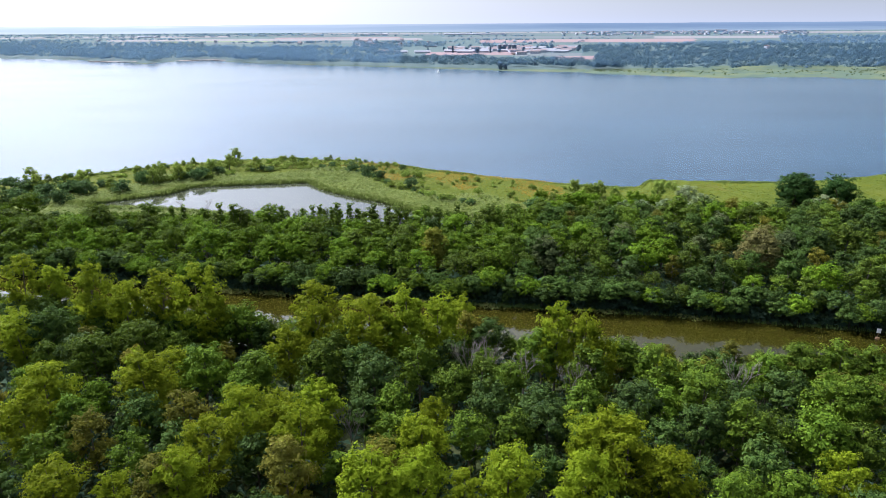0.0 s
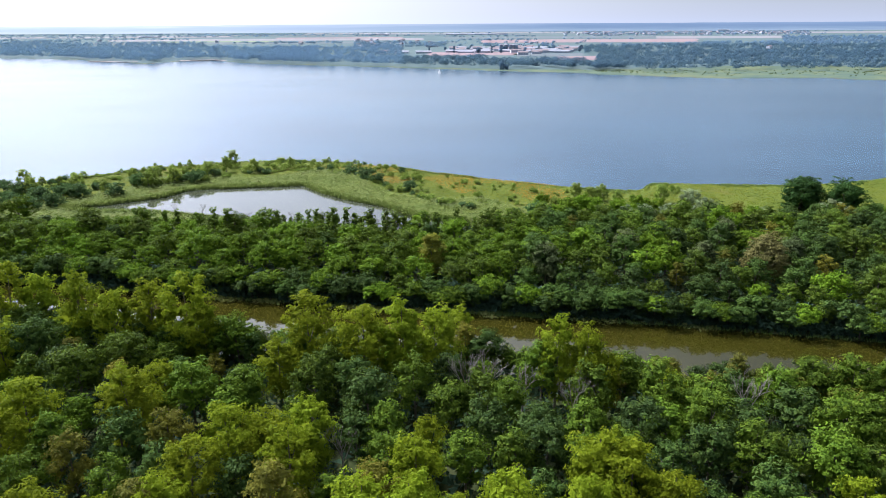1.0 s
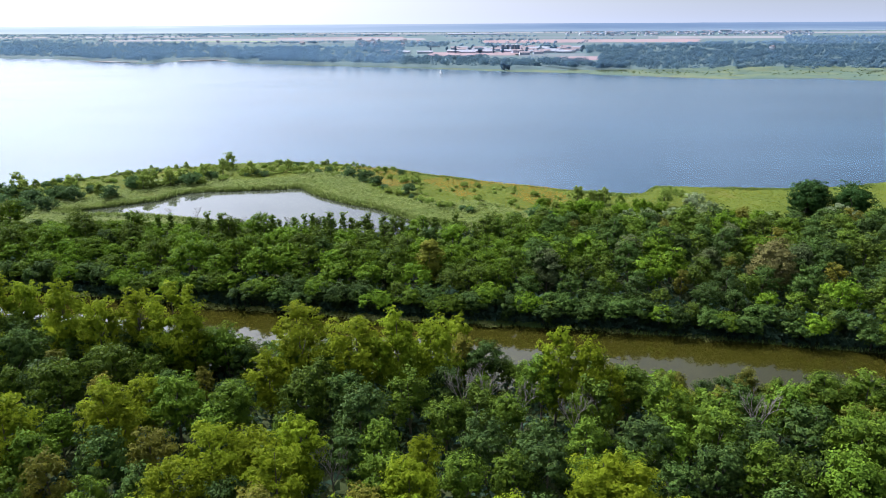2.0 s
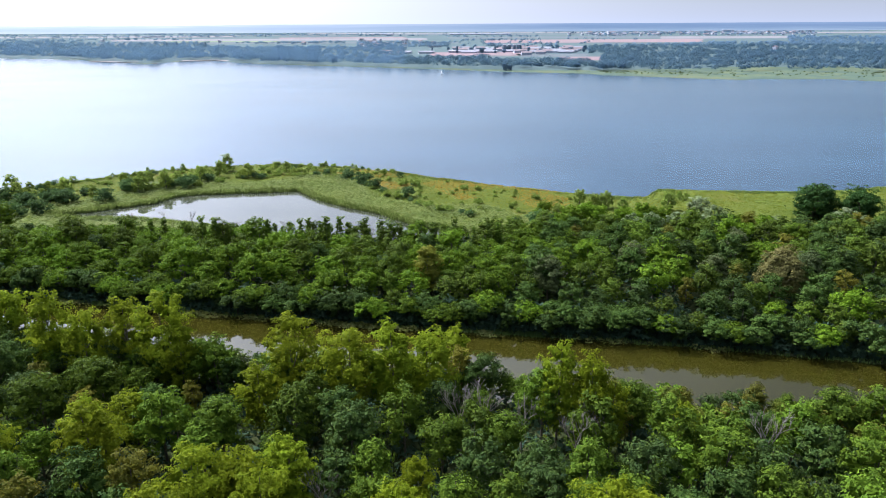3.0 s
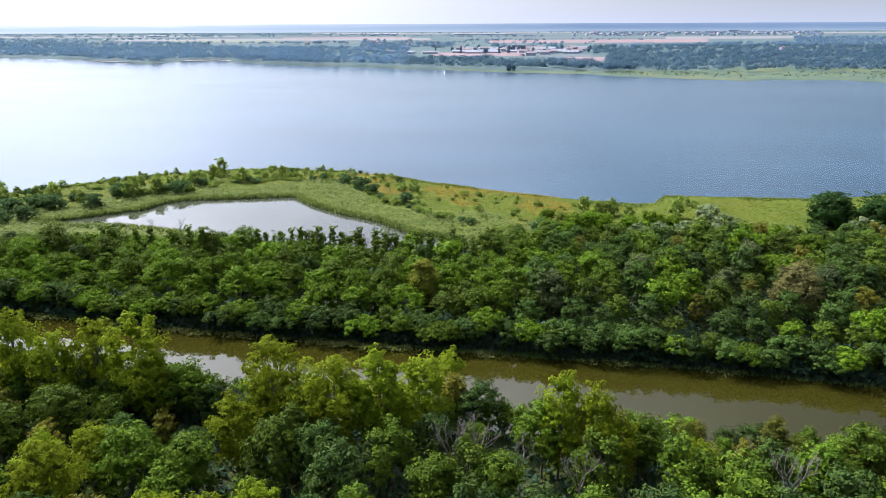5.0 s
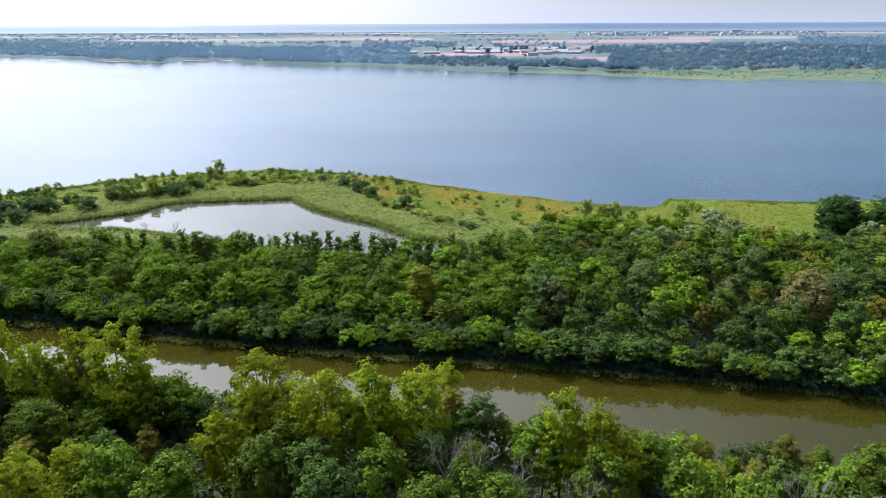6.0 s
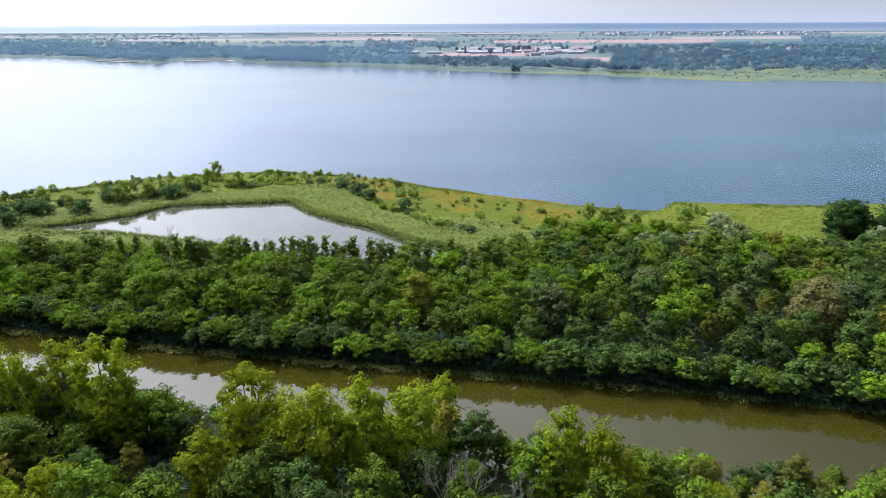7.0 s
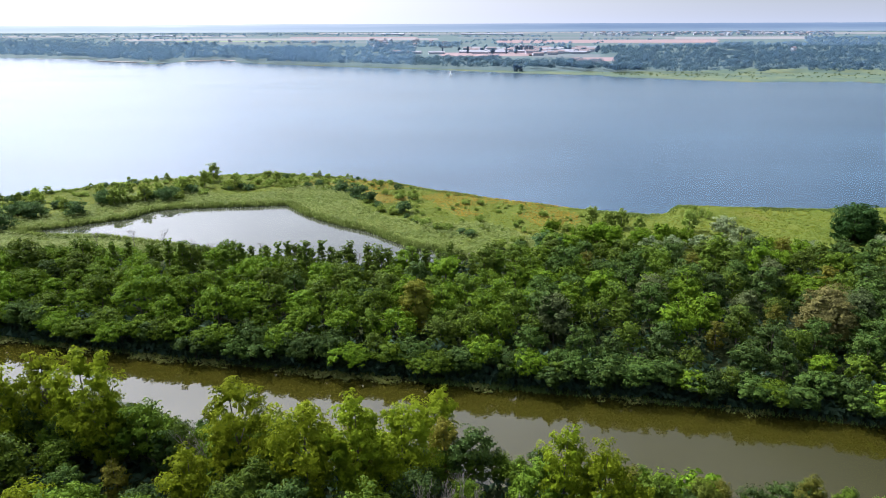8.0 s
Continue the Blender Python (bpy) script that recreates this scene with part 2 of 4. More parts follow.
def tube(points, radii, sides=6):
    """A tapered tube along points, as arrays of corners and four-cornered faces."""
    pts = [Vector(p) for p in points]
    verts, faces = [], []
    for i, (p, r) in enumerate(zip(pts, radii)):
        along = (pts[min(i + 1, len(pts) - 1)] - pts[max(i - 1, 0)]).normalized()
        side = along.orthogonal().normalized()
        other = along.cross(side)
        for k in range(sides):
            a = 2 * math.pi * k / sides
            verts.append(p + (side * math.cos(a) + other * math.sin(a)) * r)
        if i:
            for k in range(sides):
                a, b = (i - 1) * sides + k, (i - 1) * sides + (k + 1) % sides
                faces.append((a, b, b + sides, a + sides))
    return verts, faces


def joined(pieces):
    verts, faces = [], []
    for v, f in pieces:
        base = len(verts)
        verts += [tuple(p) for p in v]
        faces += [tuple(i + base for i in q) for q in f]
    return verts, faces


def unit(rng, count):
    v = rng.normal(size=(count, 3))
    return v / np.linalg.norm(v, axis=1, keepdims=True)


def leaf_faces(rng, centres, outward, size, flat=0.5, slim=0.68, rise=0.45):
    """One pointed leaf spray at each centre, more or less facing outward."""
    count = len(centres)
    normal = outward + flat * unit(rng, count)
    normal[:, 2] += rise
    normal /= np.linalg.norm(normal, axis=1, keepdims=True)
    side = np.cross(normal, unit(rng, count))
    side /= np.linalg.norm(side, axis=1, keepdims=True) + 1e-9
    other = np.cross(normal, side)
    s = (size * rng.uniform(0.6, 1.35, count))[:, None]
    skew = rng.uniform(-0.4, 0.4, (count, 1)) * s
    verts = np.stack([centres - side * s * 0.8 + other * s * slim, centres - side * s * 0.8 - other * s * slim,
                      centres + side * s * 1.2 + other * skew], 1).reshape(-1, 3)
    return verts, np.arange(count * 3).reshape(-1, 3)


def crown_arrays(seed, lobes, subs, leaves, size, sub_radius=0.45, flat=0.55):
    """A crown of lobes (x, y, z, radius), each of spreading sprays like shallow domes, each of leaves."""
    rng = np.random.default_rng(seed)
    lobes = np.array(lobes, float)
    heart = lobes[:, :3].mean(0) - (0, 0, 1.5)
    centres, outs = [], []
    for x, y, z, r in lobes:
        c = np.array((x, y, z))
        away = (c - heart) / (np.linalg.norm(c - heart) + 1e-6)
        way = unit(rng, subs) + 0.7 * away + np.array((0, 0, 0.35))
        way /= np.linalg.norm(way, axis=1, keepdims=True)
        sub = c + way * r * rng.uniform(0.45, 1.2, (subs, 1))
        dist = np.linalg.norm(sub[:, None] - lobes[None, :, :3], axis=2) / lobes[None, :, 3]
        keep = dist.min(1) > 0.42
        for s, w in zip(sub[keep], way[keep]):
            a = rng.uniform(0, 2 * math.pi, leaves)
            q = np.sqrt(rng.uniform(0, 1, leaves))
            reach = r * sub_radius * rng.uniform(0.75, 1.35)
            ring = np.stack([np.cos(a) * q, np.sin(a) * q, np.zeros(leaves)], 1)
            spot = ring * reach + w * 0.25 * reach
            spot[:, 2] += reach * (0.55 * (1 - q * q) - 0.25 + rng.uniform(-0.22, 0.12, leaves)) + 0.35 * (ring @ w) * reach
            centres.append(s + spot)
            outs.append(ring * 0.9 * q[:, None] + w * 0.4 + away * 0.35 + (0, 0, 0.12))
    centres, outs = np.concatenate(centres), np.concatenate(outs)
    v, f = leaf_faces(rng, centres, outs, size, flat, 0.62, 0.0)
    # larger sprays deep inside keep the crown from being see-through
    inner = np.repeat(lobes, 7, 0)
    d = unit(rng, len(inner))
    d[:, 2] = -np.abs(d[:, 2])
    v2, f2 = leaf_faces(rng, inner[:, :3] + d * inner[:, 3:] * 0.4, d, lobes[:, 3].mean() * 0.5, 0.3, 0.85, 0.0)
    return np.concatenate([v, v2]), np.concatenate([f, f2 + len(v)])


def crown_lobes(seed, width, low, high, count, shape="round", radius=None):
    """Lobes over an uneven dome of that width between two heights."""
    rng = random.Random(seed)
    lobes = []
    radius = radius or width * 0.2
    sx, sy = rng.uniform(0.88, 1.12), rng.uniform(0.88, 1.12)
    base = {"round": -0.8, "umbrella": -0.4, "vase": -0.9, "column": -0.95}[shape]
    middle, half = (low + high) / 2 - radius * 0.45, (high - low) / 2 - radius * 0.9
    if shape == "umbrella":
        middle, half = low + (high - low) * 0.45, (high - low) * 0.55 - radius * 0.6
    for i in range(count):
        f = 1 - (1 - base) * (i + 0.35) / count
        out = math.sqrt(max(0.0, 1 - f * f))
        if shape == "round" and f < 0:
            out = max(out, 0.8)
        if shape == "vase":
            out *= 0.78 + 0.3 * max(f, -0.3)
        a = i * 2.39996 + rng.uniform(-0.35, 0.35)
        d = max(0.0, width / 2 - radius * 0.8) * out * rng.uniform(0.6, 1.14)
        r = radius * rng.uniform(0.62, 1.38)
        lobes.append((math.cos(a) * d * sx, math.sin(a) * d * sy, middle + f * half + rng.uniform(-0.5, 0.5) * radius, r))
    return lobes


def trunk_arrays(seed, height, radius, lobes, limbs=6, apart=False):
    """The trunk with its limbs; apart: the trunk and each limb by itself."""
    rng = random.Random(seed)
    bend = (rng.uniform(-0.5, 0.5), rng.uniform(-0.5, 0.5))
    line = [(bend[0] * f * f, bend[1] * f * f, height * f - 0.3 * (f == 0)) for f in (0, 0.15, 0.4, 0.7, 1.0)]
    pieces = [tube(line, [radius * k for k in (1.35, 1.0, 0.8, 0.5, 0.18)], 7)]
    for lobe in rng.sample(list(lobes), min(limbs, len(lobes))):
        f = min(0.92, max(0.25, (lobe[2] - height * 0.28) / height))
        start = Vector((bend[0] * f * f, bend[1] * f * f, height * f))
        end = Vector(lobe[:3])
        mid = (start + end) / 2 + Vector((rng.uniform(-0.3, 0.3), rng.uniform(-0.3, 0.3), -0.25))
        pieces.append(tube([start, mid, end], [radius * 0.42, radius * 0.28, radius * 0.1], 5))
    return pieces if apart else joined(pieces)


class Kind:
    """A kind of tree: some built forms, each then copied to its places."""

    def __init__(self, name, label, category, group, forms):
        self.name, self.label, self.category, self.group = name, label, category, group
        self.forms, self.first, self.count = forms, {}, 0
        crown = forms[0][1]
        self.height = max(v.co.z for v in crown.vertices) if crown else 14.0

    def plant(self, x, y, scale=1.0, tall=1.0, turn=None, form=None, label="", most=99.0):
        """most: the height that the tree keeps to."""
        shrink = math.sqrt(min(1.0, max(0.15, most / (self.height * scale * tall))))
        scale, tall = scale * shrink, tall * shrink
        rng = random.Random(round(x * 7.1, 2) * 1000 + round(y * 3.3, 2))
        form = rng.randrange(len(self.forms)) if form is None else form
        turn = rng.uniform(0, 360) if turn is None else turn
        m = pose(x, y, land_height(x, y) - 0.05, rng.uniform(-3, 3), rng.uniform(-3, 3), turn) @ Matrix.Diagonal((scale, scale, scale * tall, 1))
        if form not in self.first:
            root = new(self.name)
            trunk, crown = self.forms[form]
            if isinstance(trunk, list):
                stem = part("trunk", trunk[0], root)
                for limb in trunk[1:]:
                    part("limb", limb, stem)
            elif trunk:
                part("trunk", trunk, root)
            if crown:
                part("crown", crown, root)
            tagged(root, self.label, self.category, self.group)
            self.first[form] = root
            root.matrix_basis = m
        else:
            keep = self.first[form]
            old = keep.scale.copy()
            keep.scale = (1, 1, 1)
            root = copy_thing(keep, m)
            keep.scale = old
        if label:
            root["label"] = label
        self.count += 1
        return root


def tree_form(seed, leaf, bark, height, width, low, lobes, subs, leaves, size, shape="round", trunk=0.2, radius=None, flat=0.55, limbs=6, apart=False):
    ls = crown_lobes(seed, width, low, height, lobes, shape, radius)
    v, f = crown_arrays(seed, ls, subs, leaves, size, flat=flat)
    crown = mesh_of("crown", v, f, [leaf])
    if apart:
        pieces = trunk_arrays(seed, height * 0.9, trunk, ls, limbs, True)
        return [mesh_of("limb" if k else "trunk", *p, [bark], smooth=True) for k, p in enumerate(pieces)], crown
    tv, tf = trunk_arrays(seed, height * 0.9, trunk, ls, limbs)
    return mesh_of("trunk", tv, tf, [bark], smooth=True), crown


# ---------------------------------------------------------------- the lie of the land
NEAR_SHORE = [(-1500, 60), (-700, 130), (-320, 225), (-250, 268), (-201, 303), (-184, 312), (-163, 327), (-140, 344), (-112, 355), (-83, 360),
              (-49, 351), (-23, 340), (-4, 327), (21, 313), (46, 301), (62, 293), (77, 289), (86, 290), (95, 303),
              (120, 300), (148, 297), (180, 301), (211, 313), (300, 345), (600, 380), (1500, 400)]
FAR_SHORE = [(-2600, 1900), (-941, 1480), (-740, 1417), (-690, 1352), (-598, 1306), (-556, 1262), (-530, 1260), (-515, 1337), (-455, 1370),
             (-408, 1308), (-341, 1258), (-217, 1190), (-77, 1121), (14, 1074), (97, 1022), (151, 1002), (199, 985), (212, 952),
             (239, 942), (286, 913), (308, 897), (331, 886), (365, 873), (395, 881), (459, 880), (486, 884), (494, 855), (520, 842), (560, 826), (900, 690), (1500, 520)]
POND = [(-150, 262), (-138, 268), (-118, 281), (-114, 291), (-106, 295), (-63, 301), (-52, 286), (-37, 273), (-26, 266), (-10, 249),
        (3, 243), (12, 236), (8, 229), (-20, 227), (-47, 231), (-68, 241), (-92, 250), (-114, 257), (-137, 258)]


def near_shore(x):
    return np.interp(x, [p[0] for p in NEAR_SHORE], [p[1] for p in NEAR_SHORE])


def far_shore(x):
    return np.interp(x, [p[0] for p in FAR_SHORE], [p[1] for p in FAR_SHORE])


def canal_middle(x):
    return 146.2 - 0.18 * np.asarray(x) + 1.2 * np.sin(np.asarray(x) * 0.03)


CANAL_HALF = 15.2


def pond_distance(x, y):
    """Metres outside the pond's edge; negative inside."""
    x, y = np.atleast_1d(np.asarray(x, float)), np.atleast_1d(np.asarray(y, float))
    best, inside = np.full(x.shape, 1e9), np.zeros(x.shape, bool)
    for (ax, ay), (bx, by) in zip(POND, POND[1:] + POND[:1]):
        ex, ey = bx - ax, by - ay
        k = np.clip(((x - ax) * ex + (y - ay) * ey) / (ex * ex + ey * ey), 0, 1)
        best = np.minimum(best, np.hypot(x - ax - k * ex, y - ay - k * ey))
        with np.errstate(divide="ignore", invalid="ignore"):
            cross = ((ay > y) != (by > y)) & (x < (bx - ax) * (y - ay) / (by - ay + 1e-12) + ax)
        inside ^= cross
    return np.where(inside, -best, best)


def heights(x, y):
    x, y = np.atleast_1d(np.asarray(x, float)), np.atleast_1d(np.asarray(y, float))
    lake = np.maximum((near_shore(x) - y) * 0.8, (y - far_shore(x)) * 0.8)
    canal = (np.abs(y - canal_middle(x)) - CANAL_HALF) * 0.98
    near = (pond_distance(x, y) if len(x) else lake)
    edge = np.minimum(np.minimum(lake, canal), near)
    z = np.clip(edge * 0.28, -2.5, 0.55) + np.clip((edge - 6) * 0.02, 0, 0.5)
    z = np.where(edge > 1, z + 0.12 * np.sin(x * 0.31) * np.cos(y * 0.27), z)
    return z


def land_height(x, y):
    return float(heights(x, y)[0])


def is_meadow(x, y):
    """The open reed land between the woods and the lake."""
    x, y = np.atleast_1d(np.asarray(x, float)), np.atleast_1d(np.asarray(y, float))
    edge = np.interp(x, [-400, -170, -110, -20, 13, 32, 42, 51, 73, 95, 116, 145, 260], [180, 236, 232, 232, 229, 232, 235, 233, 226, 228, 233, 232, 237])
    return (y > edge) & (y < near_shore(x) + 5)


def spaced(stops):
    """Grid lines from (start, step) stops; the last one only ends."""
    lines = []
    for (a, step), (b, _) in zip(stops, stops[1:]):
        lines += list(np.arange(a, b - step * 0.4, step))
    return np.array(lines + [stops[-1][0]], float)


gx = spaced([(-4600, 400), (-1400, 60), (-800, 14), (-240, 4), (240, 14), (800, 60), (1600, 400), (4600, 1)])
gy = spaced([(-1500, 150), (0, 10), (60, 3.4), (372, 25), (820, 9), (1510, 60), (2600, 200), (4850, 1)])
X, Y = np.meshgrid(gx, gy)
Z = heights(X.ravel(), Y.ravel())
gverts = np.stack([X.ravel(), Y.ravel(), Z], 1)
nx, ny = len(gx), len(gy)
corner = (np.arange(ny - 1)[:, None] * nx + np.arange(nx - 1)[None]).ravel()
gfaces = np.stack([corner, corner + 1, corner + nx + 1, corner + nx], 1)
mid = gverts[gfaces].mean(1)
kinds = np.zeros(len(gfaces), int)
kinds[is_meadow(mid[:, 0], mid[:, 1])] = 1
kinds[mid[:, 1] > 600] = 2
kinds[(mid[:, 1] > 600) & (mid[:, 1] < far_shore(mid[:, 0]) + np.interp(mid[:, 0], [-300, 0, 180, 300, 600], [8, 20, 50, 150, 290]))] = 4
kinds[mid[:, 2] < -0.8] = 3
ground = new("ground", mesh_of("ground", gverts, gfaces, [FLOOR, MEADOW, FAR_LAND_HAZE, BED, SHORE_GRASS_HAZE], kinds, True))
tagged(ground, "flat land with dark woodland soil and reed meadow", "ground", kind="structure")


def water_sheet(name, outline, material, label):
    bm = bmesh.new()
    face = bm.faces.new([bm.verts.new((x, y, 0)) for x, y in outline])
    bmesh.ops.triangulate(bm, faces=[face])
    me = bpy.data.meshes.new(name)
    bm.to_mesh(me)
    bm.free()
    me.materials.append(material)
    return tagged(new(name, me), label, "water", kind="structure")


lake_outline = [(x, y - 5) for x, y in NEAR_SHORE] + [(x, y + 12) for x, y in reversed(FAR_SHORE)]
water_sheet("water_lake", lake_outline, LAKE_WATER, "wide pale blue lake with wind-rippled surface")
xs = list(np.linspace(-700, 700, 57))
canal_outline = [(x, float(canal_middle(x)) - CANAL_HALF - 2) for x in xs] + [(x, float(canal_middle(x)) + CANAL_HALF + 2) for x in reversed(xs)]
water_sheet("water_canal", canal_outline, CANAL_WATER, "olive brown canal water, still and murky")
cx, cy = -65, 263
pond_outline = [(x + 2.5 * (x - cx) / math.hypot(x - cx, y - cy), y + 2.5 * (y - cy) / math.hypot(x - cx, y - cy)) for x, y in POND]
water_sheet("water_pond", pond_outline, POND_WATER, "still grey pond reflecting the bright sky")


# ---------------------------------------------------------------- kinds of trees
def forms(count, seed, leaf, bark, height, width, low, lobes, subs, leaves, size, **more):
    made = []
    for k in range(count):
        rng = random.Random(seed + k)
        made.append(tree_form(seed + k, leaf, bark, height * rng.uniform(0.94, 1.06), width * rng.uniform(0.9, 1.1), low, lobes, subs, leaves, size, **more))
    return made


poplar = Kind("poplar_tree", "tall poplar with bright yellow-green leaves in the canal-side wood", "tree", "canal-side wood",
              forms(5, 100, LEAF_YELLOW, BARK, 17.0, 10.4, 2.5, 26, 9, 26, 0.23, shape="vase", trunk=0.24, radius=1.75, apart=True, limbs=5))
broadleaf = Kind("broadleaf_tree", "round mid-green broadleaf tree in dense wood", "tree", "canal-side wood",
                 forms(5, 200, LEAF_GREEN, BARK, 14.5, 8.8, 4.2, 20, 8, 21, 0.24, shape="round", trunk=0.22, radius=1.65))
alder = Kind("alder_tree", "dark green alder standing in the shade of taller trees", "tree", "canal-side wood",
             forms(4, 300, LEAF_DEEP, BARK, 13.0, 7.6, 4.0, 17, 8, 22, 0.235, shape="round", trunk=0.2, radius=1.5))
rusty = Kind("withering_tree", "withering tree with olive-brown dry leaves", "tree", "canal-side wood",
             forms(3, 400, LEAF_BROWN, BARK, 14.5, 6.8, 2.5, 18, 9, 25, 0.19, shape="round", trunk=0.2, radius=1.3))
locust = Kind("locust_tree", "spreading locust tree with fresh green layered crown", "tree", "wood beyond the canal",
              forms(5, 500, LEAF_LOCUST, BARK, 12.0, 8.6, 3.0, 17, 8, 19, 0.27, shape="round", trunk=0.2, radius=1.6))
overhang = Kind("locust_tree", "locust tree spreading its flat crown over the canal bank", "tree", "wood beyond the canal",
                forms(4, 550, LEAF_LOCUST, BARK, 7.4, 8.6, 3.4, 18, 8, 20, 0.26, shape="umbrella", trunk=0.18, radius=1.3))
overhang_shade = Kind("maple_tree", "low spreading tree over the canal bank, its shade put into the leaf colour", "tree", "wood beyond the canal",
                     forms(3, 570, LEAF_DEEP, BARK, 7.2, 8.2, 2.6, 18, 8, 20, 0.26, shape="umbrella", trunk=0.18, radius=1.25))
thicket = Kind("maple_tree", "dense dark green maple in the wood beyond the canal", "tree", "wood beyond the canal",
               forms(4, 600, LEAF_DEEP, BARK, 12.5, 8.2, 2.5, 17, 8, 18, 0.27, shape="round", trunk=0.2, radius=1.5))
ashes = Kind("ash_tree", "mid-green ash tree in the wood beyond the canal", "tree", "wood beyond the canal",
             forms(4, 650, LEAF_ASH, BARK, 13.0, 8.0, 2.5, 17, 8, 18, 0.27, shape="round", trunk=0.2, radius=1.45))
vine = Kind("vine_clad_tree", "rust-brown vine-clad tree rising from the green wood", "tree", "",
            forms(1, 680, LEAF_VINE, BARK, 17.5, 12.0, 3.0, 48, 10, 26, 0.25, shape="round", trunk=0.3, radius=1.9))
grey_maple = Kind("maple_tree", "grey-green maple with a rounded dull crown", "tree", "wood beyond the canal",
                  forms(2, 640, LEAF_GREY, BARK, 13.5, 9.0, 2.5, 22, 9, 20, 0.25, shape="round", trunk=0.2, radius=1.6))
dull_bush = Kind("elder_tree", "dull olive elder tree on the canal bank", "tree", "canal-side wood",
                 forms(3, 630, LEAF_DULL, BARK, 13.0, 8.0, 2.5, 20, 9, 22, 0.21, shape="round", trunk=0.15, radius=1.5))
hazel = Kind("hazel_bush", "bushy light green hazel at the wood's edge", "bush", "hazels",
             forms(4, 690, LEAF_HAZEL, BARK, 5.5, 6.2, 0.2, 14, 8, 20, 0.25, shape="round", trunk=0.1, radius=1.35, limbs=4))
gold_vine = Kind("vine_clad_tree", "tree wrapped in golden-brown vines amid green wood", "tree", "",
                 forms(1, 685, LEAF_GOLD, BARK, 16.5, 7.8, 2.0, 34, 10, 28, 0.24, shape="round", trunk=0.25, radius=1.4))
oak = Kind("oak_tree", "broad dark green oak standing alone in the meadow", "tree", "",
           forms(2, 700, LEAF_OAK, BARK, 14.0, 16.0, -1.2, 44, 10, 30, 0.34, shape="round", trunk=0.5, radius=2.4, limbs=12, apart=True))
willow = Kind("silver_willow", "round silver-grey willow shrub among green trees", "willow", "silver willows",
              forms(3, 800, LEAF_SILVER, BARK, 6.0, 7.5, 0.4, 12, 8, 22, 0.28, shape="round", trunk=0.15, radius=1.3))
column = Kind("ivy_clad_tree", "slim ivy-clad dying tree at the pond's edge", "tree", "trees along the pond",
              forms(5, 900, LEAF_ASH, BARK_PALE, 11.5, 3.0, 0.4, 22, 5, 13, 0.25, shape="vase", trunk=0.16, radius=0.8, limbs=4))
shrub = Kind("shrub", "low green shrub growing among reeds", "shrub", "meadow shrubs",
             forms(4, 1000, LEAF_BUSH, BARK, 2.6, 4.2, 0.1, 9, 7, 12, 0.22, flat=0.85, shape="round", trunk=0.07, radius=0.85, limbs=3))
dark_shrub = Kind("thorn_bush", "dense dark green thorn bush in the meadow", "shrub", "meadow shrubs",
                  forms(3, 1100, LEAF_THORN, BARK, 4.5, 6.0, 0.2, 12, 7, 15, 0.26, flat=0.85, shape="round", trunk=0.1, radius=1.25, limbs=3))
young = Kind("young_tree", "slender young tree on the lake shore", "tree", "shore trees",
             forms(3, 1200, LEAF_BUSH, BARK, 6.5, 4.4, 0.2, 16, 7, 13, 0.22, flat=0.85, shape="round", trunk=0.1, radius=0.85, limbs=4))


def dead_form(seed, height, spread):
    """Bare trunk, pale forked limbs and fine twigs: the trunk and each main limb by itself."""
    rng = random.Random(seed)

    def grow(pieces, p, way, length, r, depth):
        q = p + way * length * 0.5 + Vector((rng.uniform(-0.1, 0.1), rng.uniform(-0.1, 0.1), 0)) * length
        e = q + way * length * 0.5
        pieces.append(tube([p, q, e], [r, r * 0.8, r * 0.6], 4 if depth < 3 else 6))
        if depth:
            for k in range(3):
                turn = Vector((rng.uniform(-1, 1), rng.uniform(-1, 1), rng.uniform(0.0, 0.8))).normalized()
                grow(pieces, p.lerp(e, rng.uniform(0.45, 1.0)), (way + turn * spread).normalized(), length * rng.uniform(0.5, 0.72), max(0.022, r * 0.5), depth - 1)

    stem = []
    top = Vector((0.3, 0.2, height * 0.5))
    stem.append(tube([Vector((0, 0, -0.3)), Vector((0.05, 0.1, height * 0.25)), top], [0.22, 0.17, 0.12], 7))
    parts_made = [mesh_of("trunk", *joined(stem), [BARK_PALE], smooth=True)]
    for k in range(4):
        a = k * 1.6 + rng.uniform(-0.4, 0.4)
        pieces = []
        start = Vector((0.05, 0.1, height * 0.25)).lerp(top, rng.uniform(0.3, 1.0))
        grow(pieces, start, Vector((math.cos(a) * 0.5, math.sin(a) * 0.5, 1)).normalized(), height * 0.26, 0.1, 3)
        parts_made.append(mesh_of("limb", *joined(pieces), [BARK_PALE], smooth=True))
    return parts_made, None


dead = Kind("dead_tree", "bare dead tree with pale grey branches", "tree", "dead trees", [dead_form(k, 14.0, 0.7) for k in (1, 2, 3)])

# ---------------------------------------------------------------- the wood on the near bank
taken = []


def free_spot(x, y, gap):
    return all((x - a) ** 2 + (y - b) ** 2 > gap * gap for a, b in taken)


def wood_height(x, y):
    """The wood beyond the canal rises from its bank and sinks again towards the pond."""
    into = y - float(canal_middle(x)) - CANAL_HALF
    most = 5.4 + 0.6 * into
    if -150 < x < 14:
        most = min(most, max(2.5, 0.342 * (248.5 - y)))
    elif x >= 14:
        most = min(most, max(4.0, 0.30 * (262 - y)))
    return most


def plant_rows(kind, rows, extra=None):
    """extra: metres by which these may stand over the wood about them."""
    for x, y, s in rows:
        kind.plant(x, y, s, form=kind.count % len(kind.forms), most=99.0 if extra is None else wood_height(x, y) + extra)
        taken.append((x, y))


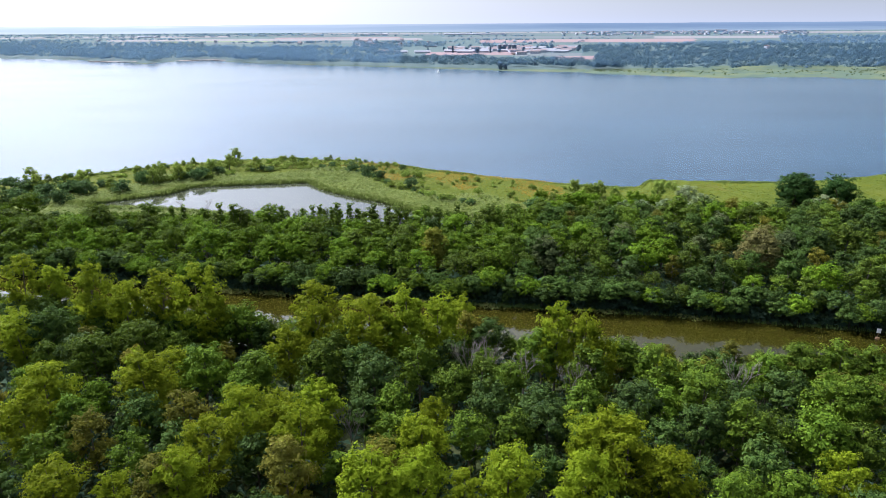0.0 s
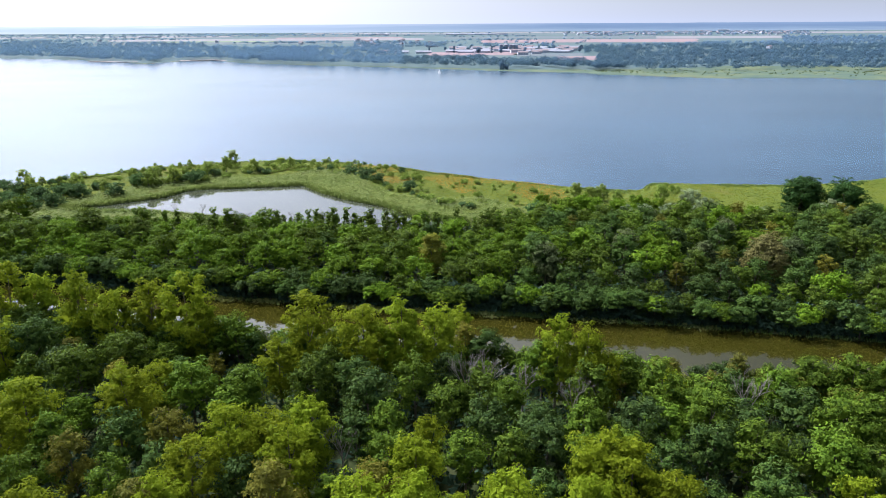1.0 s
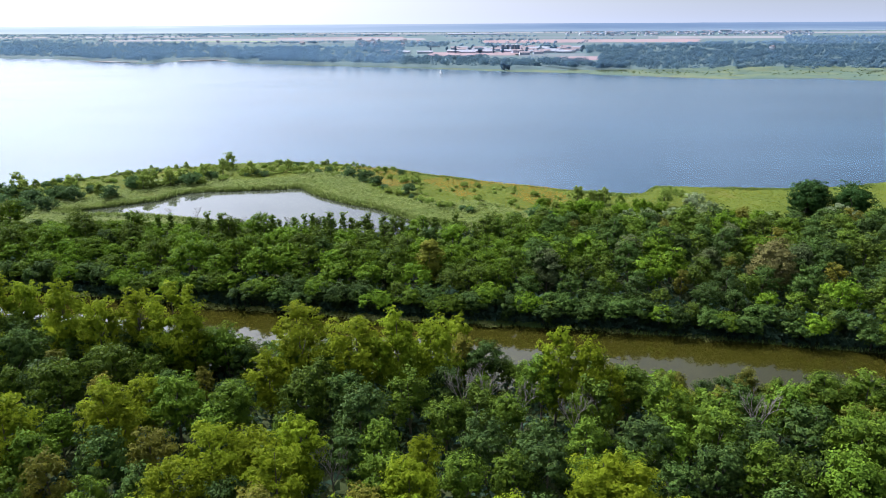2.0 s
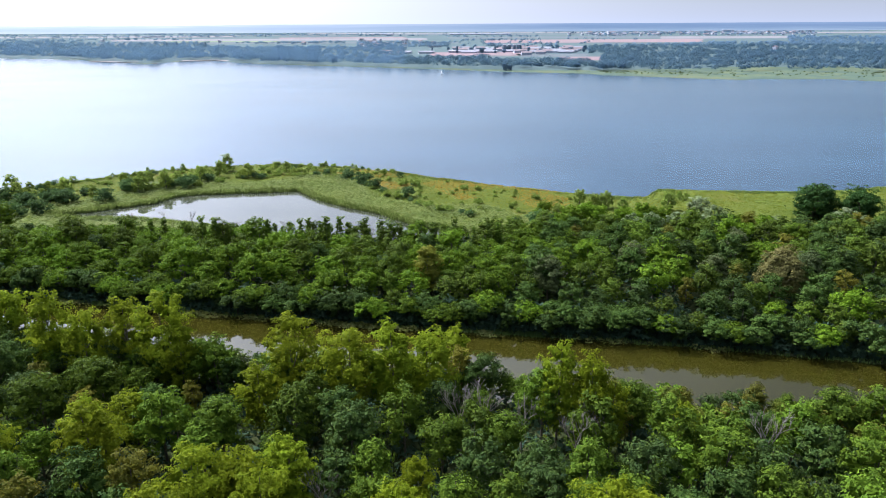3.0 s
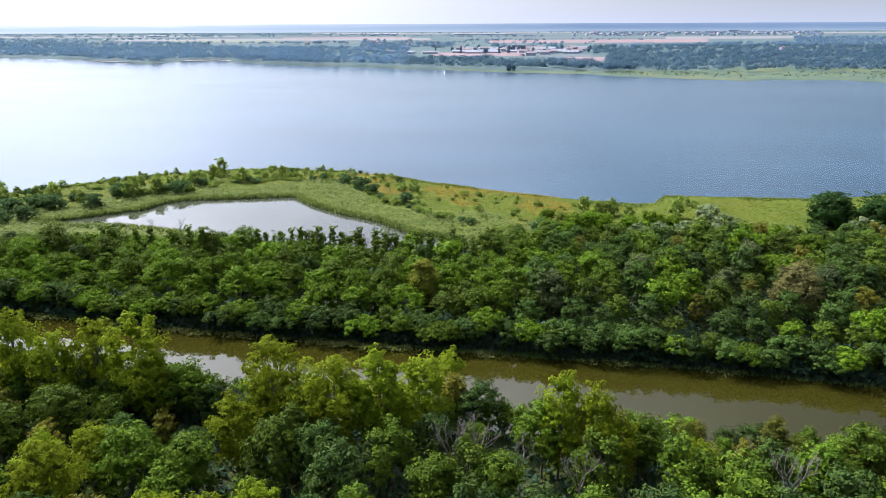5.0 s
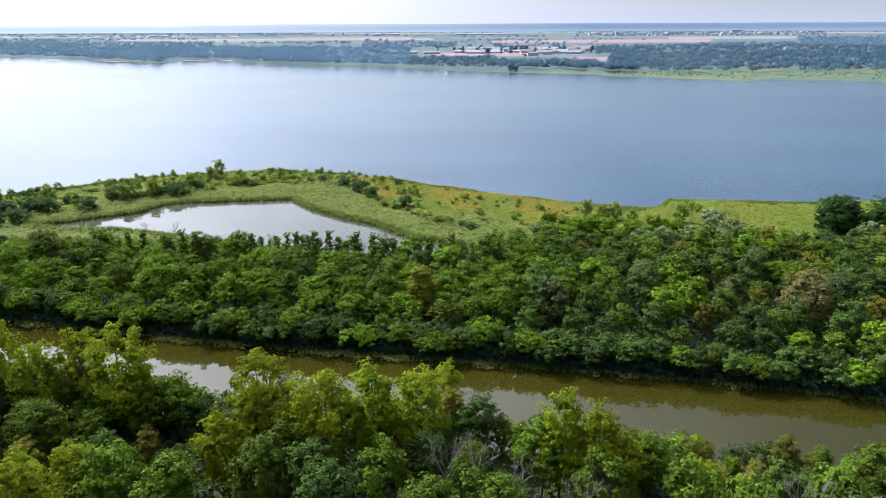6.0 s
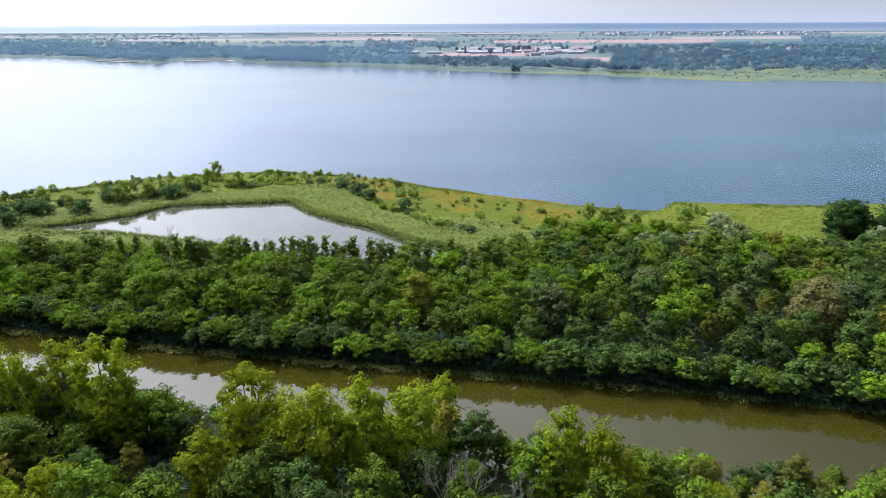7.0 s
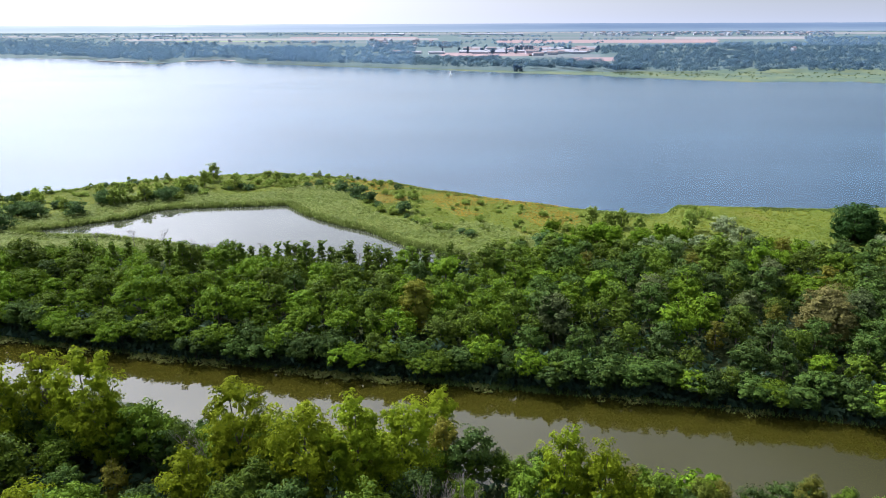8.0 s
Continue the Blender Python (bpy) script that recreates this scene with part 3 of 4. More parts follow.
NEAR_POPLAR = [
    (-86.4, 123.4, 0.89), (-49.9, 99.5, 1.04), (-67.6, 99.3, 0.99), (-66.2, 91.6, 0.89), (-31.7, 90.7, 0.93),
    (-27, 92.8, 0.89), (-20.1, 93.8, 0.91), (-3.4, 86.1, 0.84), (-21.5, 85.2, 0.91), (-35.3, 83.4, 0.87),
    (-53.3, 75.6, 0.85), (-36.4, 75.8, 0.92), (-10, 74.7, 0.98), (-3.5, 76.5, 0.87),
]
plant_rows(poplar, NEAR_POPLAR)
# the tallest, over the canal: place, width and stretch
NEAR_TALL = [
    (-98.6, 144.6, 0.91, 1.2), (-92.3, 146.8, 0.86, 1.2), (-77.0, 135.7, 1.01, 1.2), (-68.7, 132.7, 0.92, 1.2), (-62.5, 136.5, 0.92, 1.2),
    (-53.3, 131.9, 1.03, 1.2), (-48.5, 128.7, 0.85, 1.2), (21.3, 115.1, 0.84, 1.36), (26.6, 112.7, 0.78, 1.46), (29.5, 111.0, 0.6, 1.4),
    (-26.3, 126.2, 1.05, 1.08), (-15.0, 119.8, 1.14, 1.08), (-7.0, 121.6, 1.08, 1.1), (-1.2, 125.2, 1.0, 1.06),
]
for x, y, wide, tall in NEAR_TALL:
    poplar.plant(x, y, wide, tall, form=poplar.count % len(poplar.forms))
    taken.append((x, y))
NEAR_POPLAR2 = [
    (22.1, 83.3, 0.97), (26.2, 80.4, 0.94), (8.8, 78.6, 0.86), (18.8, 75.1, 0.95), (31.8, 78, 0.87),
    (3.2, 137.9, 0.83),
]
plant_rows(poplar, NEAR_POPLAR2)
NEAR_BROADLEAF = [
    (67.1, 111.7, 0.95), (78.2, 109.3, 0.93), (37.6, 105.4, 0.95), (-42, 129.9, 0.99), (-58.9, 119.7, 1.02),
    (-66.5, 113.3, 1.11), (-22.9, 109.5, 1.06), (-4.6, 110.1, 0.91), (-44.1, 108.6, 1.03), (-33.5, 106.9, 1.01),
    (-35.6, 103, 0.88), (-8.8, 96.9, 0.93), (18.8, 115.8, 0.9), (26, 109.1, 0.98), (34.3, 115.1, 0.88),
    (44.7, 104.8, 1.01), (57.7, 107, 0.95), (73.2, 110.3, 0.91), (6.5, 107, 0.91), (11.4, 105, 0.9),
    (1.5, 105.2, 0.9), (22.2, 95.3, 0.98), (43, 97.5, 0.96), (62.9, 95.2, 1.04), (69, 96.2, 1),
    (3.8, 89.1, 0.9), (10.8, 89.6, 0.88), (46.1, 89.3, 0.91), (50, 88.3, 0.89), (56.5, 85.4, 1.06),
]
plant_rows(broadleaf, NEAR_BROADLEAF)
NEAR_BROADLEAF_MORE = [
    (62.1, 84.5, 0.96),
]
plant_rows(broadleaf, NEAR_BROADLEAF_MORE)
NEAR_ALDER = [
    (-81.5, 124.5, 1.12), (-12.2, 103.6, 1.12), (-50, 93.8, 1), (8.9, 128.1, 0.89), (7.8, 96.9, 1.03),
    (31.4, 95.7, 1.07), (46.6, 94.8, 1.03), (58.2, 100.1, 1.07), (40.8, 91, 0.98), (16.3, 91.9, 0.98),
    (-13.3, 95.2, 0.87), (15.5, 98.6, 0.95),
]
plant_rows(alder, NEAR_ALDER)
NEAR_RUSTY = [
    (-55, 89.2, 0.93), (-42.4, 93.3, 0.97), (-21.5, 76.6, 1.12), (-8.4, 81, 0.96), (-38.6, 75.5, 1.03),
    (5.2, 129.3, 0.81), (-8.1, 127, 0.89),
]
plant_rows(rusty, NEAR_RUSTY)
NEAR_DEAD = [
    (-32.3, 124.5, 0.98), (4.8, 111.4, 1.1), (14.6, 109.2, 0.95), (26.8, 107.5, 0.95), (23.0, 105.2, 1.0),
    (51.5, 103.0, 1.1), (-62.3, 137.5, 1.08), (-14.7, 90.8, 0.9), (8.4, 112.6, 1.05),
]
plant_rows(dead, NEAR_DEAD)

fill = random.Random(5)
for row in range(24):
    for col in range(64):
        x = -118 + col * 3.7 + fill.uniform(-1.6, 1.6)
        y = 52 + row * 3.7 + fill.uniform(-1.6, 1.6)
        bank = float(canal_middle(x)) - CANAL_HALF
        if y < 63 or abs(x) > 9 + y * 0.72 or y > bank - 1.5 or not free_spot(x, y, 5.7):
            continue
        r = fill.random()
        east = max(0.0, min(1.0, (x + 20) / 70))
        kind, s = (broadleaf, 0.85) if r < 0.5 - 0.1 * east else (alder, 0.9) if r < 0.76 + 0.14 * east else (poplar, 0.78) if r < 0.95 else (rusty, 0.8)
        if y > bank - 9:
            s *= float(np.interp(x, [-30, -10, 15], [0.76, 0.62, 0.65]))
        kind.plant(x, y, s * fill.uniform(0.68, 1.1))
        taken.append((x, y))

# dull olive bushes and withering trees along the near bank in the east
for k in range(26):
    x = fill.uniform(30, 92)
    y = float(canal_middle(x)) - CANAL_HALF - fill.uniform(3, 17)
    if fill.random() < 0.6:
        (rusty if fill.random() < 0.55 else dull_bush).plant(x, y, fill.uniform(0.55, 0.72))

# lower trees that close the near wood under the tall poplars in the west
for k in range(44):
    x = -112 + k * 2.2 + fill.uniform(-1, 1)
    y = float(canal_middle(x)) - CANAL_HALF - fill.uniform(2.5, 10)
    (broadleaf if fill.random() < 0.65 else alder).plant(x, y, fill.uniform(0.6, 0.8))

# low growth crowding the near bank
for k in range(58):
    x = -118 + k * 4.1 + fill.uniform(-1, 1)
    y = float(canal_middle(x)) - CANAL_HALF - fill.uniform(0.8, 3.2)
    r = fill.random()
    kind, s = (broadleaf, 0.56) if r < 0.5 else (alder, 0.56) if r < 0.75 else (hazel, 1.15)
    s *= float(np.interp(x, [10, 35], [1.0, 0.98]))
    kind.plant(x, y, s * fill.uniform(0.85, 1.15))

# ---------------------------------------------------------------- the wood beyond the canal
MID_GOLD_VINE = [
    (-3.1, 181.6, 0.91),
]
plant_rows(gold_vine, MID_GOLD_VINE)
MID_VINE = [
    (87.0, 174.5, 0.88),
]
plant_rows(vine, MID_VINE)
MID_THICKET = [
    (63.7, 198, 1.06), (82.8, 195.1, 1.07), (27, 180.8, 1.16), (109, 198.4, 1.12),
]
plant_rows(thicket, MID_THICKET)
MID_GREY = [
    (53.5, 190.5, 1.0), (66.5, 200.5, 0.85), (28.5, 177.5, 1.05), (96.5, 178.5, 1.0), (74.5, 186.5, 0.8), (88.5, 205.5, 0.85),
]
plant_rows(grey_maple, MID_GREY)
MID_RUSTY = [
    (76.5, 175.8, 0.72), (62.4, 171.6, 0.62), (101.5, 171.0, 0.75),
]
plant_rows(rusty, MID_RUSTY)
MID_COLUMN = [
    (-90.2, 223, 1.07), (-91.2, 217.2, 1.06), (-69.9, 211.4, 1.1), (-47.4, 215.6, 1.02), (-44.3, 217.1, 0.94),
    (-42.2, 219.4, 0.95), (-37.7, 214.6, 1.01), (-31.6, 214.3, 1.08), (-29.3, 215.8, 1.01), (-23.3, 215.9, 1.01),
    (-18, 214.8, 1), (-53.7, 213.9, 1.09), (-5.7, 208.5, 1.12), (-2.4, 208.7, 1.19), (4.2, 213.4, 1.07),
    (14.3, 212.3, 1.06), (17.5, 208.9, 1.12), (-35.6, 212.8, 1.15), (-80.7, 217, 1.04), (-75.1, 216, 1.04),
]
plant_rows(column, MID_COLUMN, 1.1)
MID_ASHES = [
    (-56.8, 215.7, 1.02), (-67.6, 214.2, 0.97), (-24.7, 214.1, 1), (-96.9, 211.2, 1.05), (-110.7, 209, 1.17),
    (-14.3, 212, 0.99), (14.2, 209.4, 1.08),
]
plant_rows(ashes, MID_ASHES, 1.0)
MID_LOCUST = [
    (17.5, 186.2, 1.04), (10.9, 171.5, 0.93), (-18.6, 190.7, 0.98), (-42.6, 183.5, 1.13), (-49.3, 181.3, 1.13),
    (-69.8, 186.2, 1.25), (-74.1, 178.6, 1.15),
]
plant_rows(locust, MID_LOCUST, 0.5)


for k in range(112):
    x = -190 + k * 3.45 + fill.uniform(-1.2, 1.2)
    y = float(canal_middle(x)) + CANAL_HALF + fill.uniform(1.0, 5.0)
    if abs(x) > 12 + y * 0.7:
        continue
    r = fill.random()
    kind, s = (overhang_shade, 0.95) if r < float(np.interp(x, [-60, 0, 30], [0.3, 0.5, 0.8])) else (overhang, 0.95) if r < 0.92 else (ashes, 0.6)
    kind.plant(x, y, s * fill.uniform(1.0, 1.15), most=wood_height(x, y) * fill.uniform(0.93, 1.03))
    taken.append((x, y))
for row in range(30):
    for col in range(96):
        x = -205 + col * 4.6 + fill.uniform(-2.0, 2.0)
        y = 120 + row * 4.6 + fill.uniform(-2.0, 2.0)
        bank = float(canal_middle(x)) + CANAL_HALF
        into = y - bank
        if into < 5.0 or abs(x) > 12 + y * 0.68 or is_meadow(x, y)[0] or pond_distance(x, y)[0] < 2 or not free_spot(x, y, 5.4 if pond_distance(x, y)[0] > 13 else 4.0):
            continue
        r = fill.random()
        shore = pond_distance(x, y)[0]
        if shore < 13 and y < 262:
            (column if r < 0.7 else ashes).plant(x, y, fill.uniform(0.66, 0.95) * (1.0 if r < 0.7 else 0.7), most=wood_height(x, y) * fill.uniform(0.7, 1.1))
            taken.append((x, y))
            continue
        late = max(0.0, min(1.0, (y - 225) / 50))
        if into < 24 + 5 * math.sin(x * 0.09):
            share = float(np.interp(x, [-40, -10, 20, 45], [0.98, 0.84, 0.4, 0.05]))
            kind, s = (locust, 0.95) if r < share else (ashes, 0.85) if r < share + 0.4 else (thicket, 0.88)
        elif x < 5:
            kind, s = (locust, 0.98) if r < 0.6 else (ashes, 0.95) if r < 0.93 else (thicket, 0.95)
        else:
            kind, s = (thicket, 0.95) if r < 0.36 else (ashes, 0.95) if r < 0.72 else (locust, 0.95) if r < 0.93 else (rusty, 0.8)
        s *= 1 - 0.5 * late
        kind.plant(x, y, s * fill.uniform(0.76, 1.15), most=wood_height(x, y) * fill.uniform(0.8, 1.07))
        taken.append((x, y))

# low growth crowding the far bank; its dark leaf colour deepens the bank's shade
for k in range(62):
    x = -145 + k * 4.75 + fill.uniform(-1, 1)
    y = float(canal_middle(x)) + CANAL_HALF + fill.uniform(1.0, 2.6)
    if fill.random() < 0.5:
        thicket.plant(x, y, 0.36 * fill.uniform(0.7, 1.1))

# bushes where the wood thins out towards the meadow
for k in range(46):
    x = fill.uniform(28, 175)
    y = fill.uniform(222, 262 if x < 70 else 248)
    if free_spot(x, y, 5.0) and y < near_shore(x) - 12:
        (hazel if fill.random() < 0.7 else shrub).plant(x, y, fill.uniform(0.6, 1.1))
        taken.append((x, y))

# ---------------------------------------------------------------- the reed spit: shrubs, oaks, willows
SPIT_HAZEL = [
    (52.5, 250.8, 1.3), (45.7, 246.4, 1.3), (55.9, 247.8, 1.3), (64.7, 243.4, 1.3), (74.1, 249.2, 1.26),
    (79.4, 247.2, 1.17), (42.9, 241, 1.13),
]
plant_rows(hazel, SPIT_HAZEL)
SPIT_OAK = [
    (137.6, 255.4, 0.99), (152.4, 252.7, 0.85),
]
plant_rows(oak, SPIT_OAK)
SPIT_WILLOW = [
    (60.8, 234.8, 0.95), (66.5, 239.0, 1.1), (73.3, 238.2, 1.05), (83.2, 238.0, 1.3), (89.8, 240.2, 1.15),
    (96.6, 260.5, 1.1), (100.4, 253.0, 0.95), (105.5, 232.4, 0.85), (112.0, 233.6, 1.1), (144.0, 244.4, 1.15), (95.7, 231.2, 0.7),
]
plant_rows(willow, SPIT_WILLOW)
SPIT_DARK_SHRUB = [
    (-14.3, 288.1, 1), (34.2, 243.4, 1.35), (38.6, 242.4, 1.1), (-113.8, 306.1, 1.3), (-136.8, 299.5, 1.26),
    (-166.5, 274.8, 1.3), (-160.2, 279.3, 1.3), (-153.4, 279.2, 1.3), (-138.9, 281.9, 1.3), (-35.6, 311.9, 1.14),
    (-44.7, 322.3, 1.03), (-29.7, 303.6, 0.99),
]
plant_rows(dark_shrub, SPIT_DARK_SHRUB)
SPIT_SHRUB = [
    (-5.4, 271.5, 0.99), (-0.7, 264.6, 1.09), (2.3, 264.6, 1.09), (-8.8, 274.7, 0.93), (14.4, 275.6, 0.99),
    (-11.5, 307.2, 1.19), (-17.8, 308.1, 1.12), (15.4, 300, 0.9), (9.4, 300.8, 0.84), (27.2, 269.2, 0.8),
    (38.6, 283, 0.95), (-23.5, 289.1, 1.02), (-18.5, 285.2, 0.95), (20.1, 245.3, 1.3), (26.4, 249.5, 1.23),
    (44.8, 264.6, 1.22), (10.7, 260.2, 0.91), (-70.6, 333.4, 1.19), (-78.4, 332.2, 1.19), (-84.7, 335.7, 1.13),
    (-54.6, 334.3, 1.11), (-90.4, 327.4, 1.19), (-96.1, 328.8, 1.27), (-109.6, 307.4, 1.24), (-102.1, 314.6, 1.1),
    (-126.1, 302.1, 1.24), (-128.8, 300.1, 1.24),
]
plant_rows(shrub, SPIT_SHRUB)
SPIT_DARK_SHRUB2 = [
    (-190.6, 287.4, 1.3), (-180.5, 282.8, 1.3), (-168.3, 274.2, 1.3), (-175.4, 266.5, 1.3), (-163.4, 259.6, 1.3),
    (-155.8, 264.1, 1.3),
]
plant_rows(dark_shrub, SPIT_DARK_SHRUB2)
SPIT_YOUNG = [
    (-106.8, 340.1, 1.3), (-106.5, 327.9, 1.3), (-111.6, 317.6, 1.23), (-131.3, 301.7, 1.3), (-131.1, 295.9, 1.28),
    (-122.4, 303.9, 1.3), (-159.9, 291.4, 1.14), (-76.9, 338.2, 0.91), (54.8, 273.9, 1.09), (64.9, 270.2, 1.03),
    (62.4, 268.6, 1.02), (59.6, 270.2, 0.96), (-186.1, 295.7, 1.3), (69.7, 265.1, 0.95), (87.1, 266, 1.29),
    (-92, 324.7, 1.06), (-144.9, 285.1, 1.04), (-175.9, 283.3, 1.3),
]
plant_rows(young, SPIT_YOUNG)


# a broken line of bushes between the reeds and the meadow
HEDGE = [(-97.4, 323.3), (-85.3, 325.5), (-73.3, 328.9), (-58.3, 331.2), (-45.7, 325.7), (-37.0, 313.1), (-31.4, 303.4),
         (-21.1, 294.2), (-13.0, 283.2), (-7.3, 271.5), (-0.9, 267.8), (4.3, 262.8), (12.0, 258.0)]
for (ax, ay), (bx, by) in zip(HEDGE, HEDGE[1:]):
    steps = max(1, round(math.hypot(bx - ax, by - ay) / 2.5))
    for k in range(steps):
        x = ax + (bx - ax) * k / steps + fill.uniform(-1.3, 1.3)
        y = ay + (by - ay) * k / steps + fill.uniform(-1.6, 1.6)
        thin = 1.0 if ay > 300 else 0.75
        if fill.random() < 0.92 * thin:
            (shrub if fill.random() < 0.6 else dark_shrub).plant(x, y, fill.uniform(0.5, 0.85) * thin, tall=fill.uniform(0.6, 0.9))
            taken.append((x, y))

# thorn thickets on the west of the spit
for x, y, count in ((-169.9, 279.4, 4), (-164.0, 283.5, 4), (-160.0, 288.0, 2), (-151.5, 293.0, 3), (-140.5, 302.0, 3),
                    (-125.6, 306.7, 3), (-119.0, 307.5, 4), (-108.9, 316.9, 2)):
    for k in range(count):
        dark_shrub.plant(x + fill.uniform(-3.2, 3.2), y + fill.uniform(-1.8, 1.8), fill.uniform(0.6, 1.0), tall=fill.uniform(0.7, 1.0))
        taken.append((x, y))

# young growth on the lake's edge
for x, y in ((-179.8, 298.5), (-174.3, 302.4), (-169.5, 306.4), (-145.4, 312.6), (-143.6, 320.1), (-136.0, 318.0), (-131.9, 325.7),
             (-123.9, 320.2), (-115.5, 331.5), (-111.1, 328.1), (96.5, 289.0), (97.7, 284.4), (99.1, 281.1), (91.6, 281.1)):
    young.plant(x, y, fill.uniform(0.7, 1.0) * (0.6 if x > 0 else 1.0), tall=fill.uniform(0.8, 1.0))
    taken.append((x, y))

# understorey that hides the soil under the trees; its dark bluish colour imitates shade
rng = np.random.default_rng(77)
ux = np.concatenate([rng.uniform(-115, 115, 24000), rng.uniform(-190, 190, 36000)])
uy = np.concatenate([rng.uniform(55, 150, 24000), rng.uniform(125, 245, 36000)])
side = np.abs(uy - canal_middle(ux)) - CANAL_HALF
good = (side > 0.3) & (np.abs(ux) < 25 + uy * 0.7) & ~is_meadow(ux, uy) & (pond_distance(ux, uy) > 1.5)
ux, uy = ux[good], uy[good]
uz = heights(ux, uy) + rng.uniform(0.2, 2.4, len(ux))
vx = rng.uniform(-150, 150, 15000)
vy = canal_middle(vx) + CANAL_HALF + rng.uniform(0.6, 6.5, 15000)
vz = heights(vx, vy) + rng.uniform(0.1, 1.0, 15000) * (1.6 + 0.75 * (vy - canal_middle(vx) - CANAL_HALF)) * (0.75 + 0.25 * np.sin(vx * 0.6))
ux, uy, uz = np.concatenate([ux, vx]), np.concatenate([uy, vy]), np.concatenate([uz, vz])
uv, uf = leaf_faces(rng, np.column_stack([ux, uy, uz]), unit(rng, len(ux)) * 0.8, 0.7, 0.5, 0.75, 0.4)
tagged(new("undergrowth", mesh_of("undergrowth", uv, uf, [LEAF_UNDER_SHADED])), "leafy undergrowth over the woodland soil, the wood's shade put into its colour", "undergrowth", kind="stuff")

# bare dying trees along the pond
for k in range(12):
    x = -112 + k * 11.4 + fill.uniform(-2.5, 2.5)
    y = 228 + fill.uniform(-5, 4) + max(0.0, (-60 - x) * 0.35)
    if pond_distance(x, y)[0] > 1.0:
        dead.plant(x, y, fill.uniform(0.42, 0.62))

# scattered shrubs along the lake side of the spit
for k in range(420):
    x = fill.uniform(-195, -12) if k < 375 else fill.uniform(-12, 60)
    y = float(near_shore(x)) - (2 + 28 * fill.random() ** 1.6 if k < 375 else fill.uniform(6, 55))
    if pond_distance(x, y)[0] < 14 or not free_spot(x, y, 1.8):
        continue
    r = fill.random()
    if k < 375:
        (shrub if r < 0.84 else dark_shrub if r < 0.9 else young).plant(x, y, fill.uniform(0.28, 0.8), tall=fill.uniform(0.65, 1.1))
    else:
        shrub.plant(x, y, fill.uniform(0.3, 0.6))
    taken.append((x, y))


# ---------------------------------------------------------------- reeds and grass
def tufts(name, places, blades, height, width, material, label, category, seed):
    """Fans of blades at many places, in one mesh."""
    rng = np.random.default_rng(seed)
    n = len(places)
    p = np.repeat(places, blades, 0)
    a = rng.uniform(0, 2 * math.pi, len(p))
    off = np.stack([np.cos(a), np.sin(a)], 1) * rng.uniform(0, width, (len(p), 1))
    h = height * rng.uniform(0.6, 1.25, len(p))
    w = 0.22 * width * rng.uniform(0.6, 1.3, len(p))
    side = rng.uniform(0, math.pi, len(p))
    sx, sy = np.cos(side) * w, np.sin(side) * w
    x, y, z = p[:, 0] + off[:, 0], p[:, 1] + off[:, 1], p[:, 2] - 0.1
    lean = rng.normal(0, 0.22, (len(p), 2)) * h[:, None]
    v = np.stack([np.stack([x - sx, y - sy, z], 1), np.stack([x + sx, y + sy, z], 1),
                  np.stack([x + lean[:, 0], y + lean[:, 1], z + h], 1)], 1).reshape(-1, 3)
    f = np.arange(len(p) * 3).reshape(-1, 3)
    return tagged(new(name, mesh_of(name, v, f, [material])), label, category, kind="stuff")


rng = np.random.default_rng(11)
xy = np.stack([rng.uniform(-230, 250, 190000), rng.uniform(225, 365, 190000)], 1)
z = heights(xy[:, 0], xy[:, 1])
ok = is_meadow(xy[:, 0], xy[:, 1]) & (z > 0.05)
xy, z = xy[ok], z[ok]
pd = pond_distance(xy[:, 0], xy[:, 1])
lush = (pd < 24 + 8 * np.sin(xy[:, 0] * 0.09)) | (rng.uniform(size=len(xy)) < 0.006)
places = np.column_stack([xy, z])
wet = places[lush]
wet = wet + np.column_stack([rng.uniform(-1.2, 1.2, (len(wet), 2)), rng.uniform(0.2, 1.1, len(wet))])
rv, rf = leaf_faces(rng, wet, unit(rng, len(wet)) * 0.5, 0.5, 0.3, 0.6, 1.1)
tagged(new("reeds", mesh_of("reeds", rv, rf, [LEAF_REED])), "green reeds round the pond", "reeds", kind="stuff")
dry = places[~lush]
tan = (near_shore(dry[:, 0]) - dry[:, 1] < 30 + 9 * np.sin(dry[:, 0] * 0.2)) & (dry[:, 0] > -62) & (dry[:, 0] < 52)
tan &= np.sin(dry[:, 0] * 0.17 + 1) + np.sin(dry[:, 1] * 0.23) + rng.uniform(-0.5, 0.5, len(dry)) > -0.35
sere = dry[tan] + np.column_stack([rng.uniform(-0.5, 0.5, (tan.sum(), 2)), rng.uniform(0.05, 0.4, tan.sum())])
tv, tf = leaf_faces(rng, sere, unit(rng, len(sere)) * 0.5, 0.38, 0.3, 0.7, 1.5)
tagged(new("dry_grass", mesh_of("dry_grass", tv, tf, [LEAF_DRY])), "orange-tan dry grass on the lake side of the spit", "grass", kind="stuff")
dry = dry[~tan]
mounds = dry + np.column_stack([rng.uniform(-0.5, 0.5, (len(dry), 2)), rng.uniform(0.02, 0.2, len(dry))])
mv, mf = leaf_faces(rng, mounds, unit(rng, len(dry)) * 0.5, 0.36, 0.3, 0.7, 1.5)
tagged(new("meadow_grass", mesh_of("meadow_grass", mv, mf, [LEAF_STRAW])), "yellowish tall grass on the spit", "grass", kind="stuff")

# tall reed edge round the pond
ex, ey = rng.uniform(-156, 20, 60000), rng.uniform(222, 306, 60000)
ed = pond_distance(ex, ey)
rim = (ed > -0.3) & (ed < 2.2)
ex, ey = ex[rim], ey[rim]
